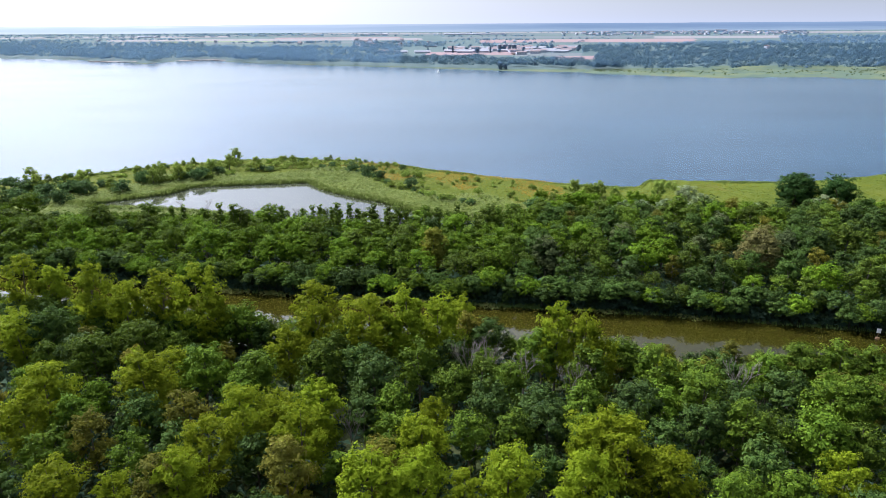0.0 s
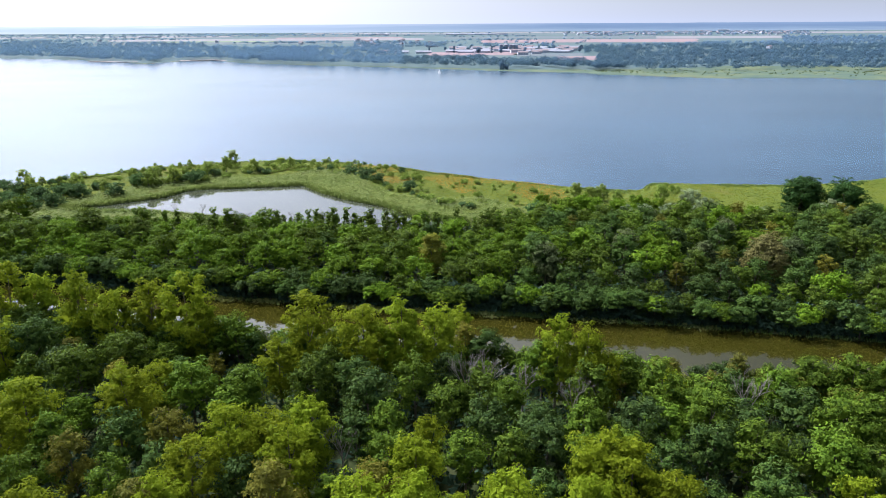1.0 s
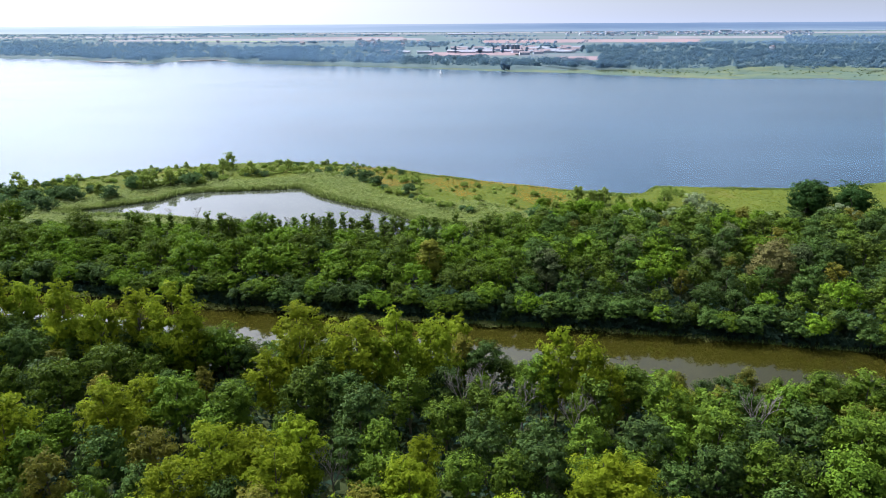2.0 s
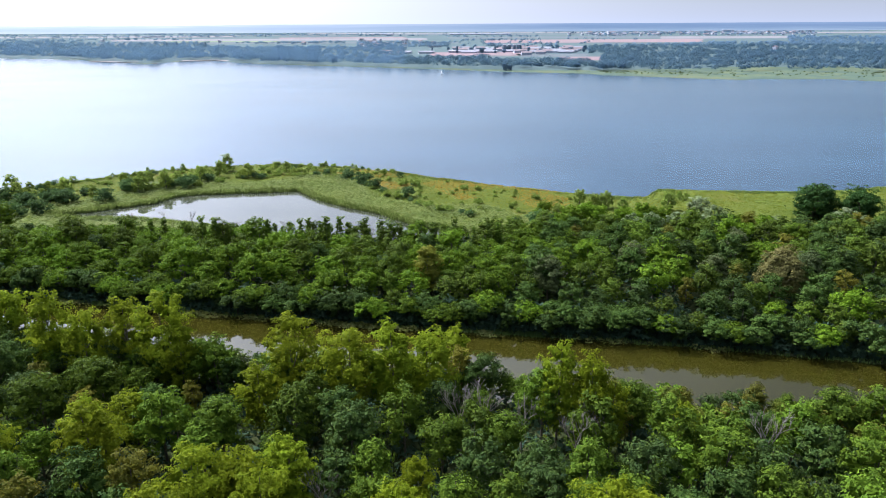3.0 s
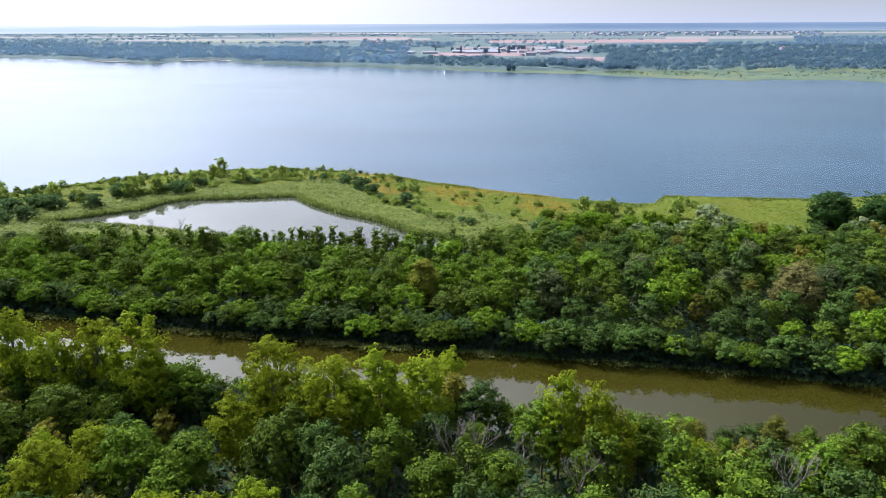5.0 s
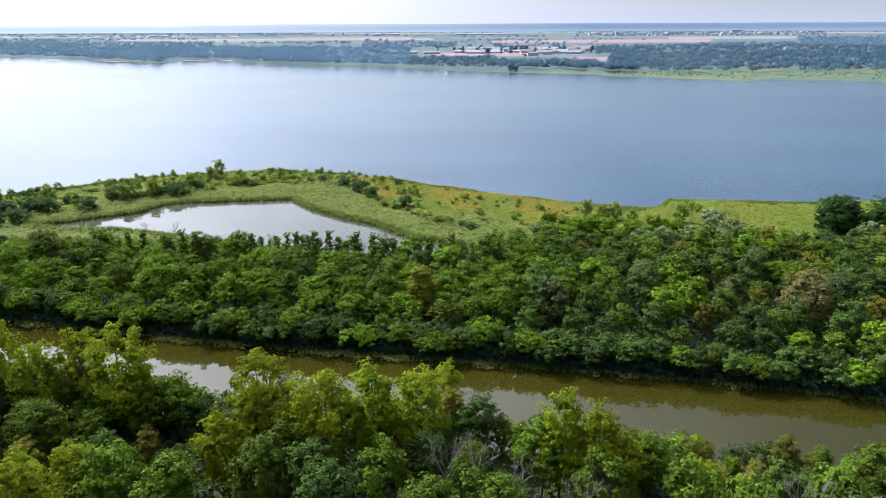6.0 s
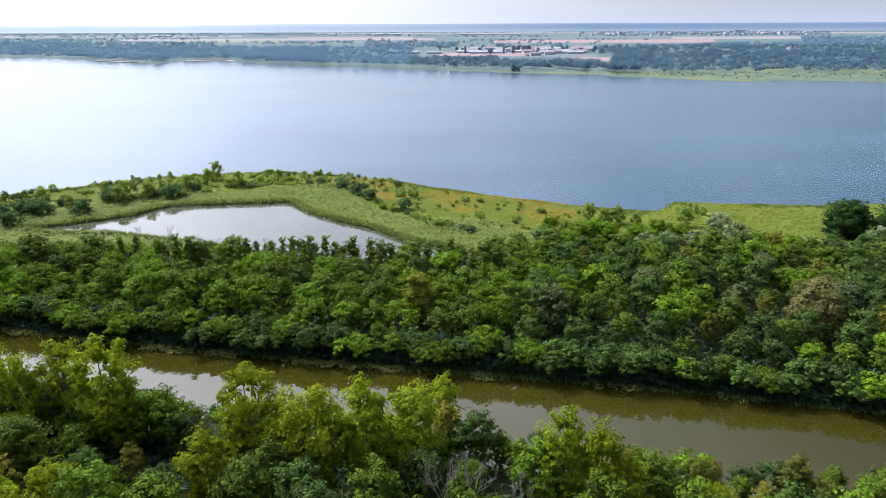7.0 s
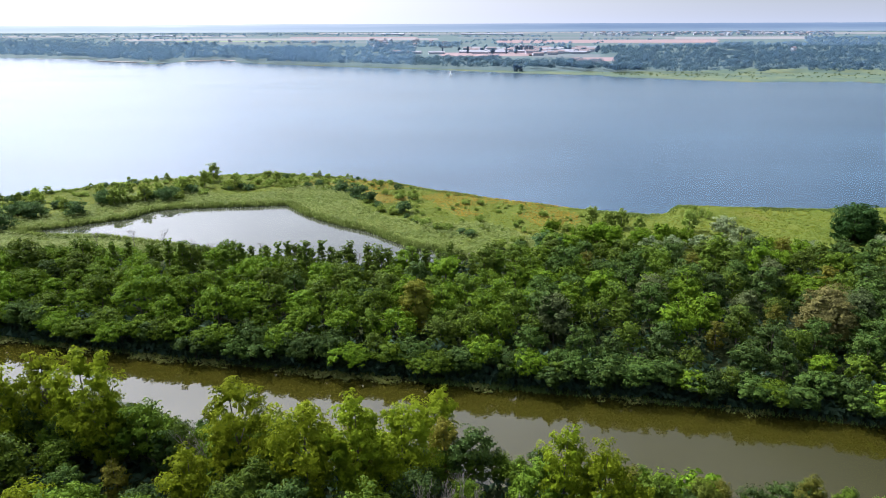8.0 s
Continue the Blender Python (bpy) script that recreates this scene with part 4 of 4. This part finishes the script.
tufts("pond_reeds", np.column_stack([ex, ey, np.maximum(heights(ex, ey), 0)]), 6, 1.7, 0.7, LEAF_REED, "tall reeds edging the pond", "reeds", 24)

# ragged reeds along the lake's edge of the spit
sx = rng.uniform(-190, 225, 9000)
sy = near_shore(sx) - 1.2 - rng.uniform(0, 1, 9000) ** 2 * 5 + 1.0 * np.sin(sx * 0.7) + 0.9 * np.sin(sx * 0.23)
dense = np.sin(sx * 0.21) + np.sin(sx * 0.083 + 2) + rng.uniform(-0.9, 0.9, 9000) > 0.3
tufts("lake_reeds", np.column_stack([sx, sy, np.maximum(heights(sx, sy), 0.0)])[dense], 4, 0.75, 0.7, LEAF_REED, "olive reeds along the lake shore", "reeds", 29)

# reed fringe along the canal's far bank
xs = rng.uniform(-190, 190, 5000)
ys = canal_middle(xs) + CANAL_HALF + rng.uniform(-0.3, 1.6, 5000)
thin = (np.sin(xs * 0.13) + np.sin(xs * 0.047 + 1) > 0.75) | (rng.uniform(size=5000) < 0.22)
bank_places = np.column_stack([xs, ys, np.maximum(heights(xs, ys), 0.0)])[thin]
tufts("bank_reeds", bank_places, 5, 0.75, 0.8, LEAF_REED, "pale green reeds along the canal bank", "reeds", 23)


# low pale herbs in broken mats at the water's edge
bx = np.concatenate([rng.normal(a, w, n * 2 // 3) for a, w, n in ((-20, 4.5, 420), (-9, 2.5, 180), (-60, 3, 240), (-47, 2, 110), (-80, 2.5, 160), (11, 2, 90), (-99, 2.5, 140), (40, 3, 70), (62, 2, 50))])
by = canal_middle(bx) + CANAL_HALF + rng.uniform(-1.9, 0.9, len(bx)) + 0.6 * np.sin(bx * 0.9)
tops = 0.3 + 0.45 * np.abs(np.sin(bx * 1.3) * np.cos(by * 1.9))
beds = np.column_stack([np.repeat(bx, 3), np.repeat(by, 3), np.repeat(tops, 3)]) + np.column_stack([rng.uniform(-0.5, 0.5, (len(bx) * 3, 2)), rng.uniform(-0.25, 0.1, len(bx) * 3)])
hv, hf = leaf_faces(rng, beds, unit(rng, len(beds)) * 0.7, 0.3, 0.5, 0.7, 0.7)
tagged(new("bank_herbs", mesh_of("bank_herbs", hv, hf, [LEAF_SEDGE])), "pale sunlit herbs in mats at the canal's far bank", "herbs", kind="stuff")

# ---------------------------------------------------------------- the far shore
def far_trees(name, rows, material, label, seed, height=13.0, per=30, leaf=0.12, inland=1.0):
    """Woods far off: many small crowns in one mesh. Rows: slope from, slope to, distance from, distance to, gap."""
    rng = np.random.default_rng(seed)
    spots = []
    for u0, u1, d0, d1, gap in rows:
        area = (u1 - u0) * (d1 * d1 - d0 * d0) / 2
        n = int(area / gap / gap)
        d = np.sqrt(rng.uniform(d0 * d0, d1 * d1, n))
        x = rng.uniform(u0, u1, n) * d
        keep = d > far_shore(x) + inland * np.interp(x, [-200, 0, 180, 250, 600], [3, 16, 36, 78, 150])
        spots.append(np.stack([x[keep], d[keep], np.full(keep.sum(), gap)], 1))
    spots = np.concatenate(spots)
    c = np.repeat(spots, per, 0)
    size = np.repeat(rng.uniform(0.8, 1.15, len(spots)) * height, per)
    way = unit(rng, len(c))
    way[:, 2] = np.abs(way[:, 2]) * 1.2 - 0.35
    wide = size * 0.45
    centres = np.stack([c[:, 0] + way[:, 0] * wide, c[:, 1] + way[:, 1] * wide, 0.5 + size * (0.55 + 0.42 * way[:, 2])], 1)
    v, f = leaf_faces(rng, centres, way, height * leaf, 0.3, 0.85, 0.6)
    return tagged(new(name, mesh_of(name, v, f, [material])), label, "wood", kind="stuff")


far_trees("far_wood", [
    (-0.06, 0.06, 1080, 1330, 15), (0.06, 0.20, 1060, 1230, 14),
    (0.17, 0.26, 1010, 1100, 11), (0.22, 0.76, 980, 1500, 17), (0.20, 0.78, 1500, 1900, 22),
], LEAF_FAR_HAZE, "dense wood along the far lake shore, haze put into its leaf colour", 31, 13.0, 84, 0.064)
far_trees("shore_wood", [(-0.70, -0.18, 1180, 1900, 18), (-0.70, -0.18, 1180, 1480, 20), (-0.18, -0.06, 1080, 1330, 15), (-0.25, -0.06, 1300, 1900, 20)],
          LEAF_WEST_HAZE, "wood behind the far beach, blue haze put into its leaf colour", 33, 13.0, 84, 0.060)
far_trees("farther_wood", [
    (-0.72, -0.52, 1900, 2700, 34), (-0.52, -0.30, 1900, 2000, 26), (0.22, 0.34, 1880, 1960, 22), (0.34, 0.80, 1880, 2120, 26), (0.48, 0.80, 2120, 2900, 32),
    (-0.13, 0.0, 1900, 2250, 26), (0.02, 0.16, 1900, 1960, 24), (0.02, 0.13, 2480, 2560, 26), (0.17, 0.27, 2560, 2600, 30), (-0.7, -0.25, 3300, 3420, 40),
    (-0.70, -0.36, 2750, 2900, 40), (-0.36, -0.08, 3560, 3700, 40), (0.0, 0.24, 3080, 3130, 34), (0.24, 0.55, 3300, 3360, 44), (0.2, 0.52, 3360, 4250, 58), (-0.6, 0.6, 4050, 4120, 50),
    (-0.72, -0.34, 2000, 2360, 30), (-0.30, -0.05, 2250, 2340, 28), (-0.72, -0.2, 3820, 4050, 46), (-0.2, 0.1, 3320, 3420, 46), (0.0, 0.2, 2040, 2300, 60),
], LEAF_FARTHER_HAZE, "woods behind the far shore, pale haze put into their leaf colour", 32, 13.0, 48, 0.095)
far_trees("shore_bushes", [(0.16, 0.42, 900, 1010, 13), (0.42, 0.75, 860, 1000, 16)], LEAF_SHORE_HAZE, "low bushes and reeds on the far marshy shore", 34, 2.6, 14, 0.22, 0.25)

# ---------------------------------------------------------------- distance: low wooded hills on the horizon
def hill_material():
    n = Nodes("glowing hazy hills")
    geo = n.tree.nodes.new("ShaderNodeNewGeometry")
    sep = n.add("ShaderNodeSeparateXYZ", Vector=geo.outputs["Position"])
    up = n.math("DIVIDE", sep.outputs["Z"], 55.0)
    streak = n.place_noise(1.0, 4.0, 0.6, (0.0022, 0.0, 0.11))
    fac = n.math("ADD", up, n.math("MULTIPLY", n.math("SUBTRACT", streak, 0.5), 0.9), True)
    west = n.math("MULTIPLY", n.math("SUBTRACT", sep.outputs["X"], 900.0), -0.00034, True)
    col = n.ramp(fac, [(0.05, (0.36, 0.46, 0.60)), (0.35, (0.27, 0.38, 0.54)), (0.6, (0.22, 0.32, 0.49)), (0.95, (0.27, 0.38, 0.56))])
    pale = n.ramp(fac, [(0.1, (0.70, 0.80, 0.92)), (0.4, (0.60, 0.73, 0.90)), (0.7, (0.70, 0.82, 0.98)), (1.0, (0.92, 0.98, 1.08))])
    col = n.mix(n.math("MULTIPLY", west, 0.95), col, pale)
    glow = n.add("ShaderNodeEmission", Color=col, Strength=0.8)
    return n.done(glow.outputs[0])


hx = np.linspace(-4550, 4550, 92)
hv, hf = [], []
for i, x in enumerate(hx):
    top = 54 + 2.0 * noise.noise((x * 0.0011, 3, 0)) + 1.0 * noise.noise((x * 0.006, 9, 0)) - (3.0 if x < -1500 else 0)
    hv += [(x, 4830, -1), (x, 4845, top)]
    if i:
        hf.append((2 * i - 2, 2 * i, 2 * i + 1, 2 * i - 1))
tagged(new("backdrop_hills", mesh_of("backdrop_hills", hv, hf, [hill_material()])), "flat glowing backdrop of hazy blue wooded hills", "hills", kind="structure")


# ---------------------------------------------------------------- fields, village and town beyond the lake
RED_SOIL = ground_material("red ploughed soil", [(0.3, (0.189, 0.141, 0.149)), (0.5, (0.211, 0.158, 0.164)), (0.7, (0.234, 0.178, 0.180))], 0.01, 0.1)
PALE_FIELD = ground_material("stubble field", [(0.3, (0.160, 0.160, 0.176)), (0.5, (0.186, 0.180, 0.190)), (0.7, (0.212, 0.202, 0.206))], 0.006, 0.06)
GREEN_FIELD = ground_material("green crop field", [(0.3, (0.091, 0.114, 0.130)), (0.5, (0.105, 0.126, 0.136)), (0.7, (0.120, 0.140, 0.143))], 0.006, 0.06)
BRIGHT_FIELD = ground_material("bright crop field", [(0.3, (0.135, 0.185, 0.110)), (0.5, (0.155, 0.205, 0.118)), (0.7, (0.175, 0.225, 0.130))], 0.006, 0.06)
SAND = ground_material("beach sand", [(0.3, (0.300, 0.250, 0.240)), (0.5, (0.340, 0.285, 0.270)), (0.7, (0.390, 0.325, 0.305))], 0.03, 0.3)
WHITE_WALL_HAZED = plain_material("hazed white plaster", (0.400, 0.430, 0.510), (0.540, 0.565, 0.640), 0.1, 0.8, 0.05)
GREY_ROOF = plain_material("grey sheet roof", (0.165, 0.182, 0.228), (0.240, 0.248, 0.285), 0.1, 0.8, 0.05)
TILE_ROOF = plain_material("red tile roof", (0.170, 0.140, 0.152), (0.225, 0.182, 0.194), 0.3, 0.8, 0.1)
GLASS_HAZED = plain_material("hazed window glass", (0.26, 0.30, 0.37), (0.32, 0.36, 0.43), 0.5, 0.15, 0.0)
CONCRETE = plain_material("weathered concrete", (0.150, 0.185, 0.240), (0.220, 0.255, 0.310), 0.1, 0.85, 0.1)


def field(name, u0, u1, d0, d1, material, label, z=1.3):
    """A strip of farmland between two slopes and two distances, with uneven ends."""
    bm = bmesh.new()
    r = random.Random(int(d0))
    rows = []
    for d in np.linspace(d0, d1, 4):
        a, b = u0 * d + r.uniform(-8, 8), u1 * d + r.uniform(-8, 8)
        rows.append([bm.verts.new((a + (b - a) * k / 6, d + r.uniform(-3, 3), z)) for k in range(7)])
    for p, q in zip(rows, rows[1:]):
        for k in range(6):
            bm.faces.new((p[k], p[k + 1], q[k + 1], q[k]))
    me = bpy.data.meshes.new(name)
    bm.to_mesh(me)
    bm.free()
    me.materials.append(material)
    return tagged(new(name, me), label, "field", kind="structure")


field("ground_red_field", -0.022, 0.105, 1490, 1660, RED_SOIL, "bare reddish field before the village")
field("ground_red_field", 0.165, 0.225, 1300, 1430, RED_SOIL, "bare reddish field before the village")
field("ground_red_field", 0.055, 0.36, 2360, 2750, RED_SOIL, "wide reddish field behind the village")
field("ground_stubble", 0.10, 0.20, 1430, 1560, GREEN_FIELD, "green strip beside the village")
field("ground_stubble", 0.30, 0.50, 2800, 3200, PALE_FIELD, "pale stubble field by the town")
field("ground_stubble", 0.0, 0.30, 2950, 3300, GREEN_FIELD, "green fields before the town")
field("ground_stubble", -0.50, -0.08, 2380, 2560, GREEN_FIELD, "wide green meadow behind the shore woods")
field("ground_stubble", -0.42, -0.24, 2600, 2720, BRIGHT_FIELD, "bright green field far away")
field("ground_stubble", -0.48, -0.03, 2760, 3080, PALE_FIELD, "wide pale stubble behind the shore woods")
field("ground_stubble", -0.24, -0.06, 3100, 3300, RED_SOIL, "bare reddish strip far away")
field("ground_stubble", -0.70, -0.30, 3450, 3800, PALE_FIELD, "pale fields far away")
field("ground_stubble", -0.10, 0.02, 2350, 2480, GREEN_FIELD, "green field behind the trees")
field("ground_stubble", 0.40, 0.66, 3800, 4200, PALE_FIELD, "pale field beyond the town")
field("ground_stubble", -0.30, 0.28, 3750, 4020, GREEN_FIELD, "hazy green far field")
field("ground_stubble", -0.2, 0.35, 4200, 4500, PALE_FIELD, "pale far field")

# sandy beach on the far shore
bm = bmesh.new()
pts = [(-690, 1348), (-598, 1303), (-520, 1340), (-505, 1341), (-455, 1366), (-425, 1340), (-418, 1352), (-455, 1384), (-530, 1356), (-600, 1316), (-690, 1360)]
face = bm.faces.new([bm.verts.new((x, y, 0.9)) for x, y in pts])
bmesh.ops.triangulate(bm, faces=[face])
me = bpy.data.meshes.new("ground_beach")
bm.to_mesh(me)
bm.free()
me.materials.append(SAND)
tagged(new("ground_beach", me), "narrow pale sandy beach", "beach", kind="structure")


def box_bm(x0, x1, y0, y1, z0, z1):
    bm = bmesh.new()
    bmesh.ops.create_cube(bm, size=1, matrix=Matrix.LocRotScale(((x0 + x1) / 2, (y0 + y1) / 2, (z0 + z1) / 2), None, (x1 - x0, y1 - y0, z1 - z0)))
    return bm


def gable_bm(length, depth, z, rise, over=0.5):
    """A pitched roof with thickness along x."""
    bm = bmesh.new()
    a, b = length / 2 + over, depth / 2 + over
    ring = [(-b, z), (0, z + rise), (b, z), (b, z - 0.25), (0, z + rise - 0.3), (-b, z - 0.25)]
    ends = [[bm.verts.new((x, y, h)) for y, h in ring] for x in (-a, a)]
    for k in range(6):
        bm.faces.new((ends[0][k], ends[0][(k + 1) % 6], ends[1][(k + 1) % 6], ends[1][k]))
    bm.faces.new(ends[0])
    bm.faces.new(ends[1][::-1])
    bmesh.ops.recalc_face_normals(bm, faces=bm.faces)
    return bm


def building(name, length, depth, high, rise, wall, roof, label, group, bays, category="building"):
    """Walls, a pitched roof and rows of windows on both long sides."""
    root = new(name)
    tagged(root, label, category, group)
    part_bm("wall", box_bm(-length / 2, length / 2, -depth / 2, depth / 2, -0.5, high), wall, root)
    part_bm("roof", gable_bm(length, depth, high, rise), roof, root)
    pane = None
    for k in range(bays):
        x = -length / 2 + length * (k + 0.5) / bays
        w = min(1.2, length / bays * 0.22)
        if pane is None:
            pane = part_bm("window", box_bm(-w, w, -0.06, 0.06, high * 0.35, high * 0.75), GLASS_HAZED, root)
            pane.location = (x, -depth / 2 - 0.02, 0)
        else:
            part("window", pane.data, root).location = (x, -depth / 2 - 0.02, 0)
    return root


hall_long = building("farm_hall", 60, 15, 3.4, 2.8, WHITE_WALL_HAZED, GREY_ROOF, "long white farm hall with pale grey roof", "farm halls", 8)
hall_mid = building("farm_hall", 36, 14, 3.4, 2.8, WHITE_WALL_HAZED, GREY_ROOF, "white farm hall with pale grey roof", "farm halls", 5)
hall_small = building("farm_hall", 22, 11, 5.2, 3.0, WHITE_WALL_HAZED, TILE_ROOF, "white farm building with reddish tiled roof", "farm halls", 4)
house_red = building("town_house", 13, 9, 6.0, 4.0, WHITE_WALL_HAZED, TILE_ROOF, "white house with red tiled roof", "town houses", 3, "house")
house_grey = building("town_house", 15, 10, 6.0, 3.6, WHITE_WALL_HAZED, GREY_ROOF, "white house with grey roof", "town houses", 3, "house")
block_white = building("apartment_block", 70, 14, 13, 1.0, WHITE_WALL_HAZED, GREY_ROOF, "large white block in the far town", "", 10, "building")

r = random.Random(9)
halls = [(hall_long, 0.020, 1640), (hall_long, 0.072, 1730), (hall_long, 0.112, 1780), (hall_long, 0.142, 1620), (hall_mid, -0.062, 1610),
         (hall_mid, -0.030, 1600), (hall_small, -0.085, 1600), (hall_small, 0.132, 1540), (hall_small, 0.112, 1500), (hall_mid, -0.018, 1990),
         (hall_small, -0.10, 2120), (hall_small, -0.12, 2140)]
for k in range(90):
    halls.append((r.choice((hall_mid, hall_small, hall_small)), r.uniform(0.012, 0.192), r.uniform(1590, 1860)))
first = set()
placed = [(u * 1690, 1690) for u in (0.081, 0.088, 0.095, 0.101)]
for proto, u, d in halls:
    if any(abs(u * d - a) < 30 and abs(d - b) < 14 for a, b in placed):
        continue
    placed.append((u * d, d))
    m = pose(u * d, d, 1.35, 0, 0, r.uniform(-9, 9))
    if proto in first:
        copy_thing(proto, m)
    else:
        proto.matrix_basis = m
        first.add(proto)
block_white.matrix_basis = pose(0.395 * 4300, 4300, 1.35, 0, 0, 3)
house_red.matrix_basis = pose(0.33 * 3600, 3600, 1.35, 0, 0, 70)
house_grey.matrix_basis = pose(0.30 * 3700, 3700, 1.35, 0, 0, 20)
for k in range(170):
    d = r.uniform(3350, 4300)
    u = r.uniform(0.17, 0.52)
    copy_thing(r.choice((house_red, house_grey, house_grey)), pose(u * d, d, 1.35, 0, 0, r.uniform(0, 180)))
for k in range(18):
    d = r.uniform(1950, 2800)
    u = r.choice((r.uniform(-0.14, -0.02), r.uniform(-0.12, -0.01), r.uniform(-0.5, -0.2)))
    copy_thing(r.choice((house_red, house_grey)), pose(u * d, d, 1.35, 0, 0, r.uniform(0, 180)))


tall_house = building("tower_house", 9, 8, 13, 2.5, WHITE_WALL_HAZED, TILE_ROOF, "narrow pinkish-white tower house in the far wood", "", 2, "building")
tall_house.matrix_basis = pose(0.463 * 1560, 1560, 1.35, 0, 0, 30)

# long glasshouses far off
def glasshouse(length):
    root = new("glasshouse")
    tagged(root, "long white glasshouse in the far plain", "greenhouse", "glasshouses")
    part_bm("wall", box_bm(-length / 2, length / 2, -20, 20, -0.5, 5), WHITE_WALL_HAZED, root)
    part_bm("roof", gable_bm(length, 40, 5, 3.0), GREY_ROOF, root)
    return root


glasshouse(330).matrix_basis = pose(0.045 * 3850, 3850, 1.35, 0, 0, -1)
glasshouse(130).matrix_basis = pose(-0.095 * 3800, 3800, 1.35, 0, 0, -1)
glasshouse(90).matrix_basis = pose(-0.42 * 3500, 3500, 1.35, 0, 0, 1)


# silos in the village
def silo():
    root = new("silo")
    tagged(root, "grey steel silo with a conical top", "silo", "silos")
    bm = bmesh.new()
    bmesh.ops.create_cone(bm, cap_ends=True, segments=20, radius1=4.6, radius2=4.6, depth=15, matrix=Matrix.Translation((0, 0, 7.3)))
    part_bm("body", bm, CONCRETE, root)
    bm = bmesh.new()
    bmesh.ops.create_cone(bm, cap_ends=True, segments=20, radius1=4.9, radius2=0.4, depth=3.0, matrix=Matrix.Translation((0, 0, 16.3)))
    part_bm("cap", bm, GREY_ROOF, root)
    return root


tower = silo()
tower.matrix_basis = pose(0.081 * 1690, 1690, 1.1)
for u in (0.088, 0.095, 0.101):
    copy_thing(tower, pose(u * 1690, 1690 + r.uniform(-4, 4), 1.1))


# single poplars in the village, and shore trees; haze is put into their leaf colour
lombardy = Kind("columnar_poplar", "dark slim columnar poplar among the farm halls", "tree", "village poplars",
                [tree_form(1300, LEAF_FARTHER_HAZE, BARK, 24, 6.0, 1.0, 22, 8, 8, 0.9, shape="column", trunk=0.4, radius=1.9)])
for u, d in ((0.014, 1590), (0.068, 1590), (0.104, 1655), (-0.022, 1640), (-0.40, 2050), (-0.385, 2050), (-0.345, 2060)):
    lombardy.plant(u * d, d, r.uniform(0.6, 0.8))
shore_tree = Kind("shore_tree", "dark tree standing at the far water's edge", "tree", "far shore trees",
                  [tree_form(1310, LEAF_FARTHER_HAZE, BARK, 15, 12, 0.5, 20, 8, 9, 0.8, trunk=0.4, radius=2.4)])
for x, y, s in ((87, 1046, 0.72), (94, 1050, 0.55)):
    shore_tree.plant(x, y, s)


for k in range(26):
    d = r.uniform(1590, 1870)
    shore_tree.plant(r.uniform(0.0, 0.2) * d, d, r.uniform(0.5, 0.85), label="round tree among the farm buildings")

# ---------------------------------------------------------------- a sailing boat on the lake
HULL = plain_material("white boat paint", (0.62, 0.63, 0.64), (0.78, 0.78, 0.78), 1.0, 0.4, 0.05)
SAIL = plain_material("white sailcloth", (0.70, 0.70, 0.69), (0.82, 0.82, 0.80), 1.0, 0.8, 0.1)
boat = tagged(new("sailing_boat"), "small white sailing boat on the lake", "boat")
bm = bmesh.new()
rings = []
for f in np.linspace(-1, 1, 9):
    half = 1.05 * math.sqrt(max(0.02, 1 - abs(f) ** 2.4)) * (0.85 if f < 0 else 1.0)
    rings.append([bm.verts.new((3.2 * f, y, z)) for y, z in ((-half, 0.7), (-half * 0.8, 0.0), (0, -0.3), (half * 0.8, 0.0), (half, 0.7))])
for p, q in zip(rings, rings[1:]):
    for k in range(4):
        bm.faces.new((p[k], p[k + 1], q[k + 1], q[k]))
    bm.faces.new((p[4], p[0], q[0], q[4]))
bmesh.ops.recalc_face_normals(bm, faces=bm.faces)
part_bm("hull", bm, HULL, boat)
v, f = tube([(0.4, 0, 0.3), (0.4, 0, 8.0)], [0.07, 0.04], 6)
part("mast", mesh_of("mast", v, f, [GREY_ROOF]), boat)
bm = bmesh.new()
grid = [[bm.verts.new((0.35 - (1 - j / 5) * 2.6 * i / 4, 0.25 * math.sin(math.pi * i / 4) * (1 - j / 5) + 0.04, 1.4 + 6.3 * j / 5)) for i in range(5)] for j in range(5)]
for p, q in zip(grid, grid[1:]):
    for k in range(4):
        bm.faces.new((p[k], p[k + 1], q[k + 1], q[k]))
bmesh.ops.solidify(bm, geom=bm.faces[:], thickness=0.03)
part_bm("sail", bm, SAIL, boat)
boat.matrix_basis = pose(-7, 994, 0.05, 0, 0, 35) @ Matrix.Diagonal((0.8, 0.8, 0.8, 1))

# ---------------------------------------------------------------- a white channel mark standing in the canal
RUST = plain_material("rusty steel", (0.10, 0.055, 0.035), (0.20, 0.11, 0.07), 3.0, 0.8, 0.3)
mark = tagged(new("channel_mark"), "white board on a post in the canal", "sign")
v, f = tube([(0, 0, -2.2), (0, 0, 2.5)], [0.07, 0.06], 8)
part("post", mesh_of("post", v, f, [RUST], smooth=True), mark)
bm = box_bm(-0.45, 0.45, -0.09, -0.05, 1.5, 2.6)
bmesh.ops.bevel(bm, geom=bm.edges[:], offset=0.015, segments=1, affect="EDGES")
part_bm("board", bm, HULL, mark)
bm = bmesh.new()
bmesh.ops.create_cone(bm, cap_ends=True, segments=16, radius1=0.5, radius2=0.42, depth=0.5, matrix=Matrix.Translation((0, 0, 0.12)))
part_bm("float", bm, RUST, mark)
mark.matrix_basis = pose(100, 139.8, 0, 0, 0, -20)
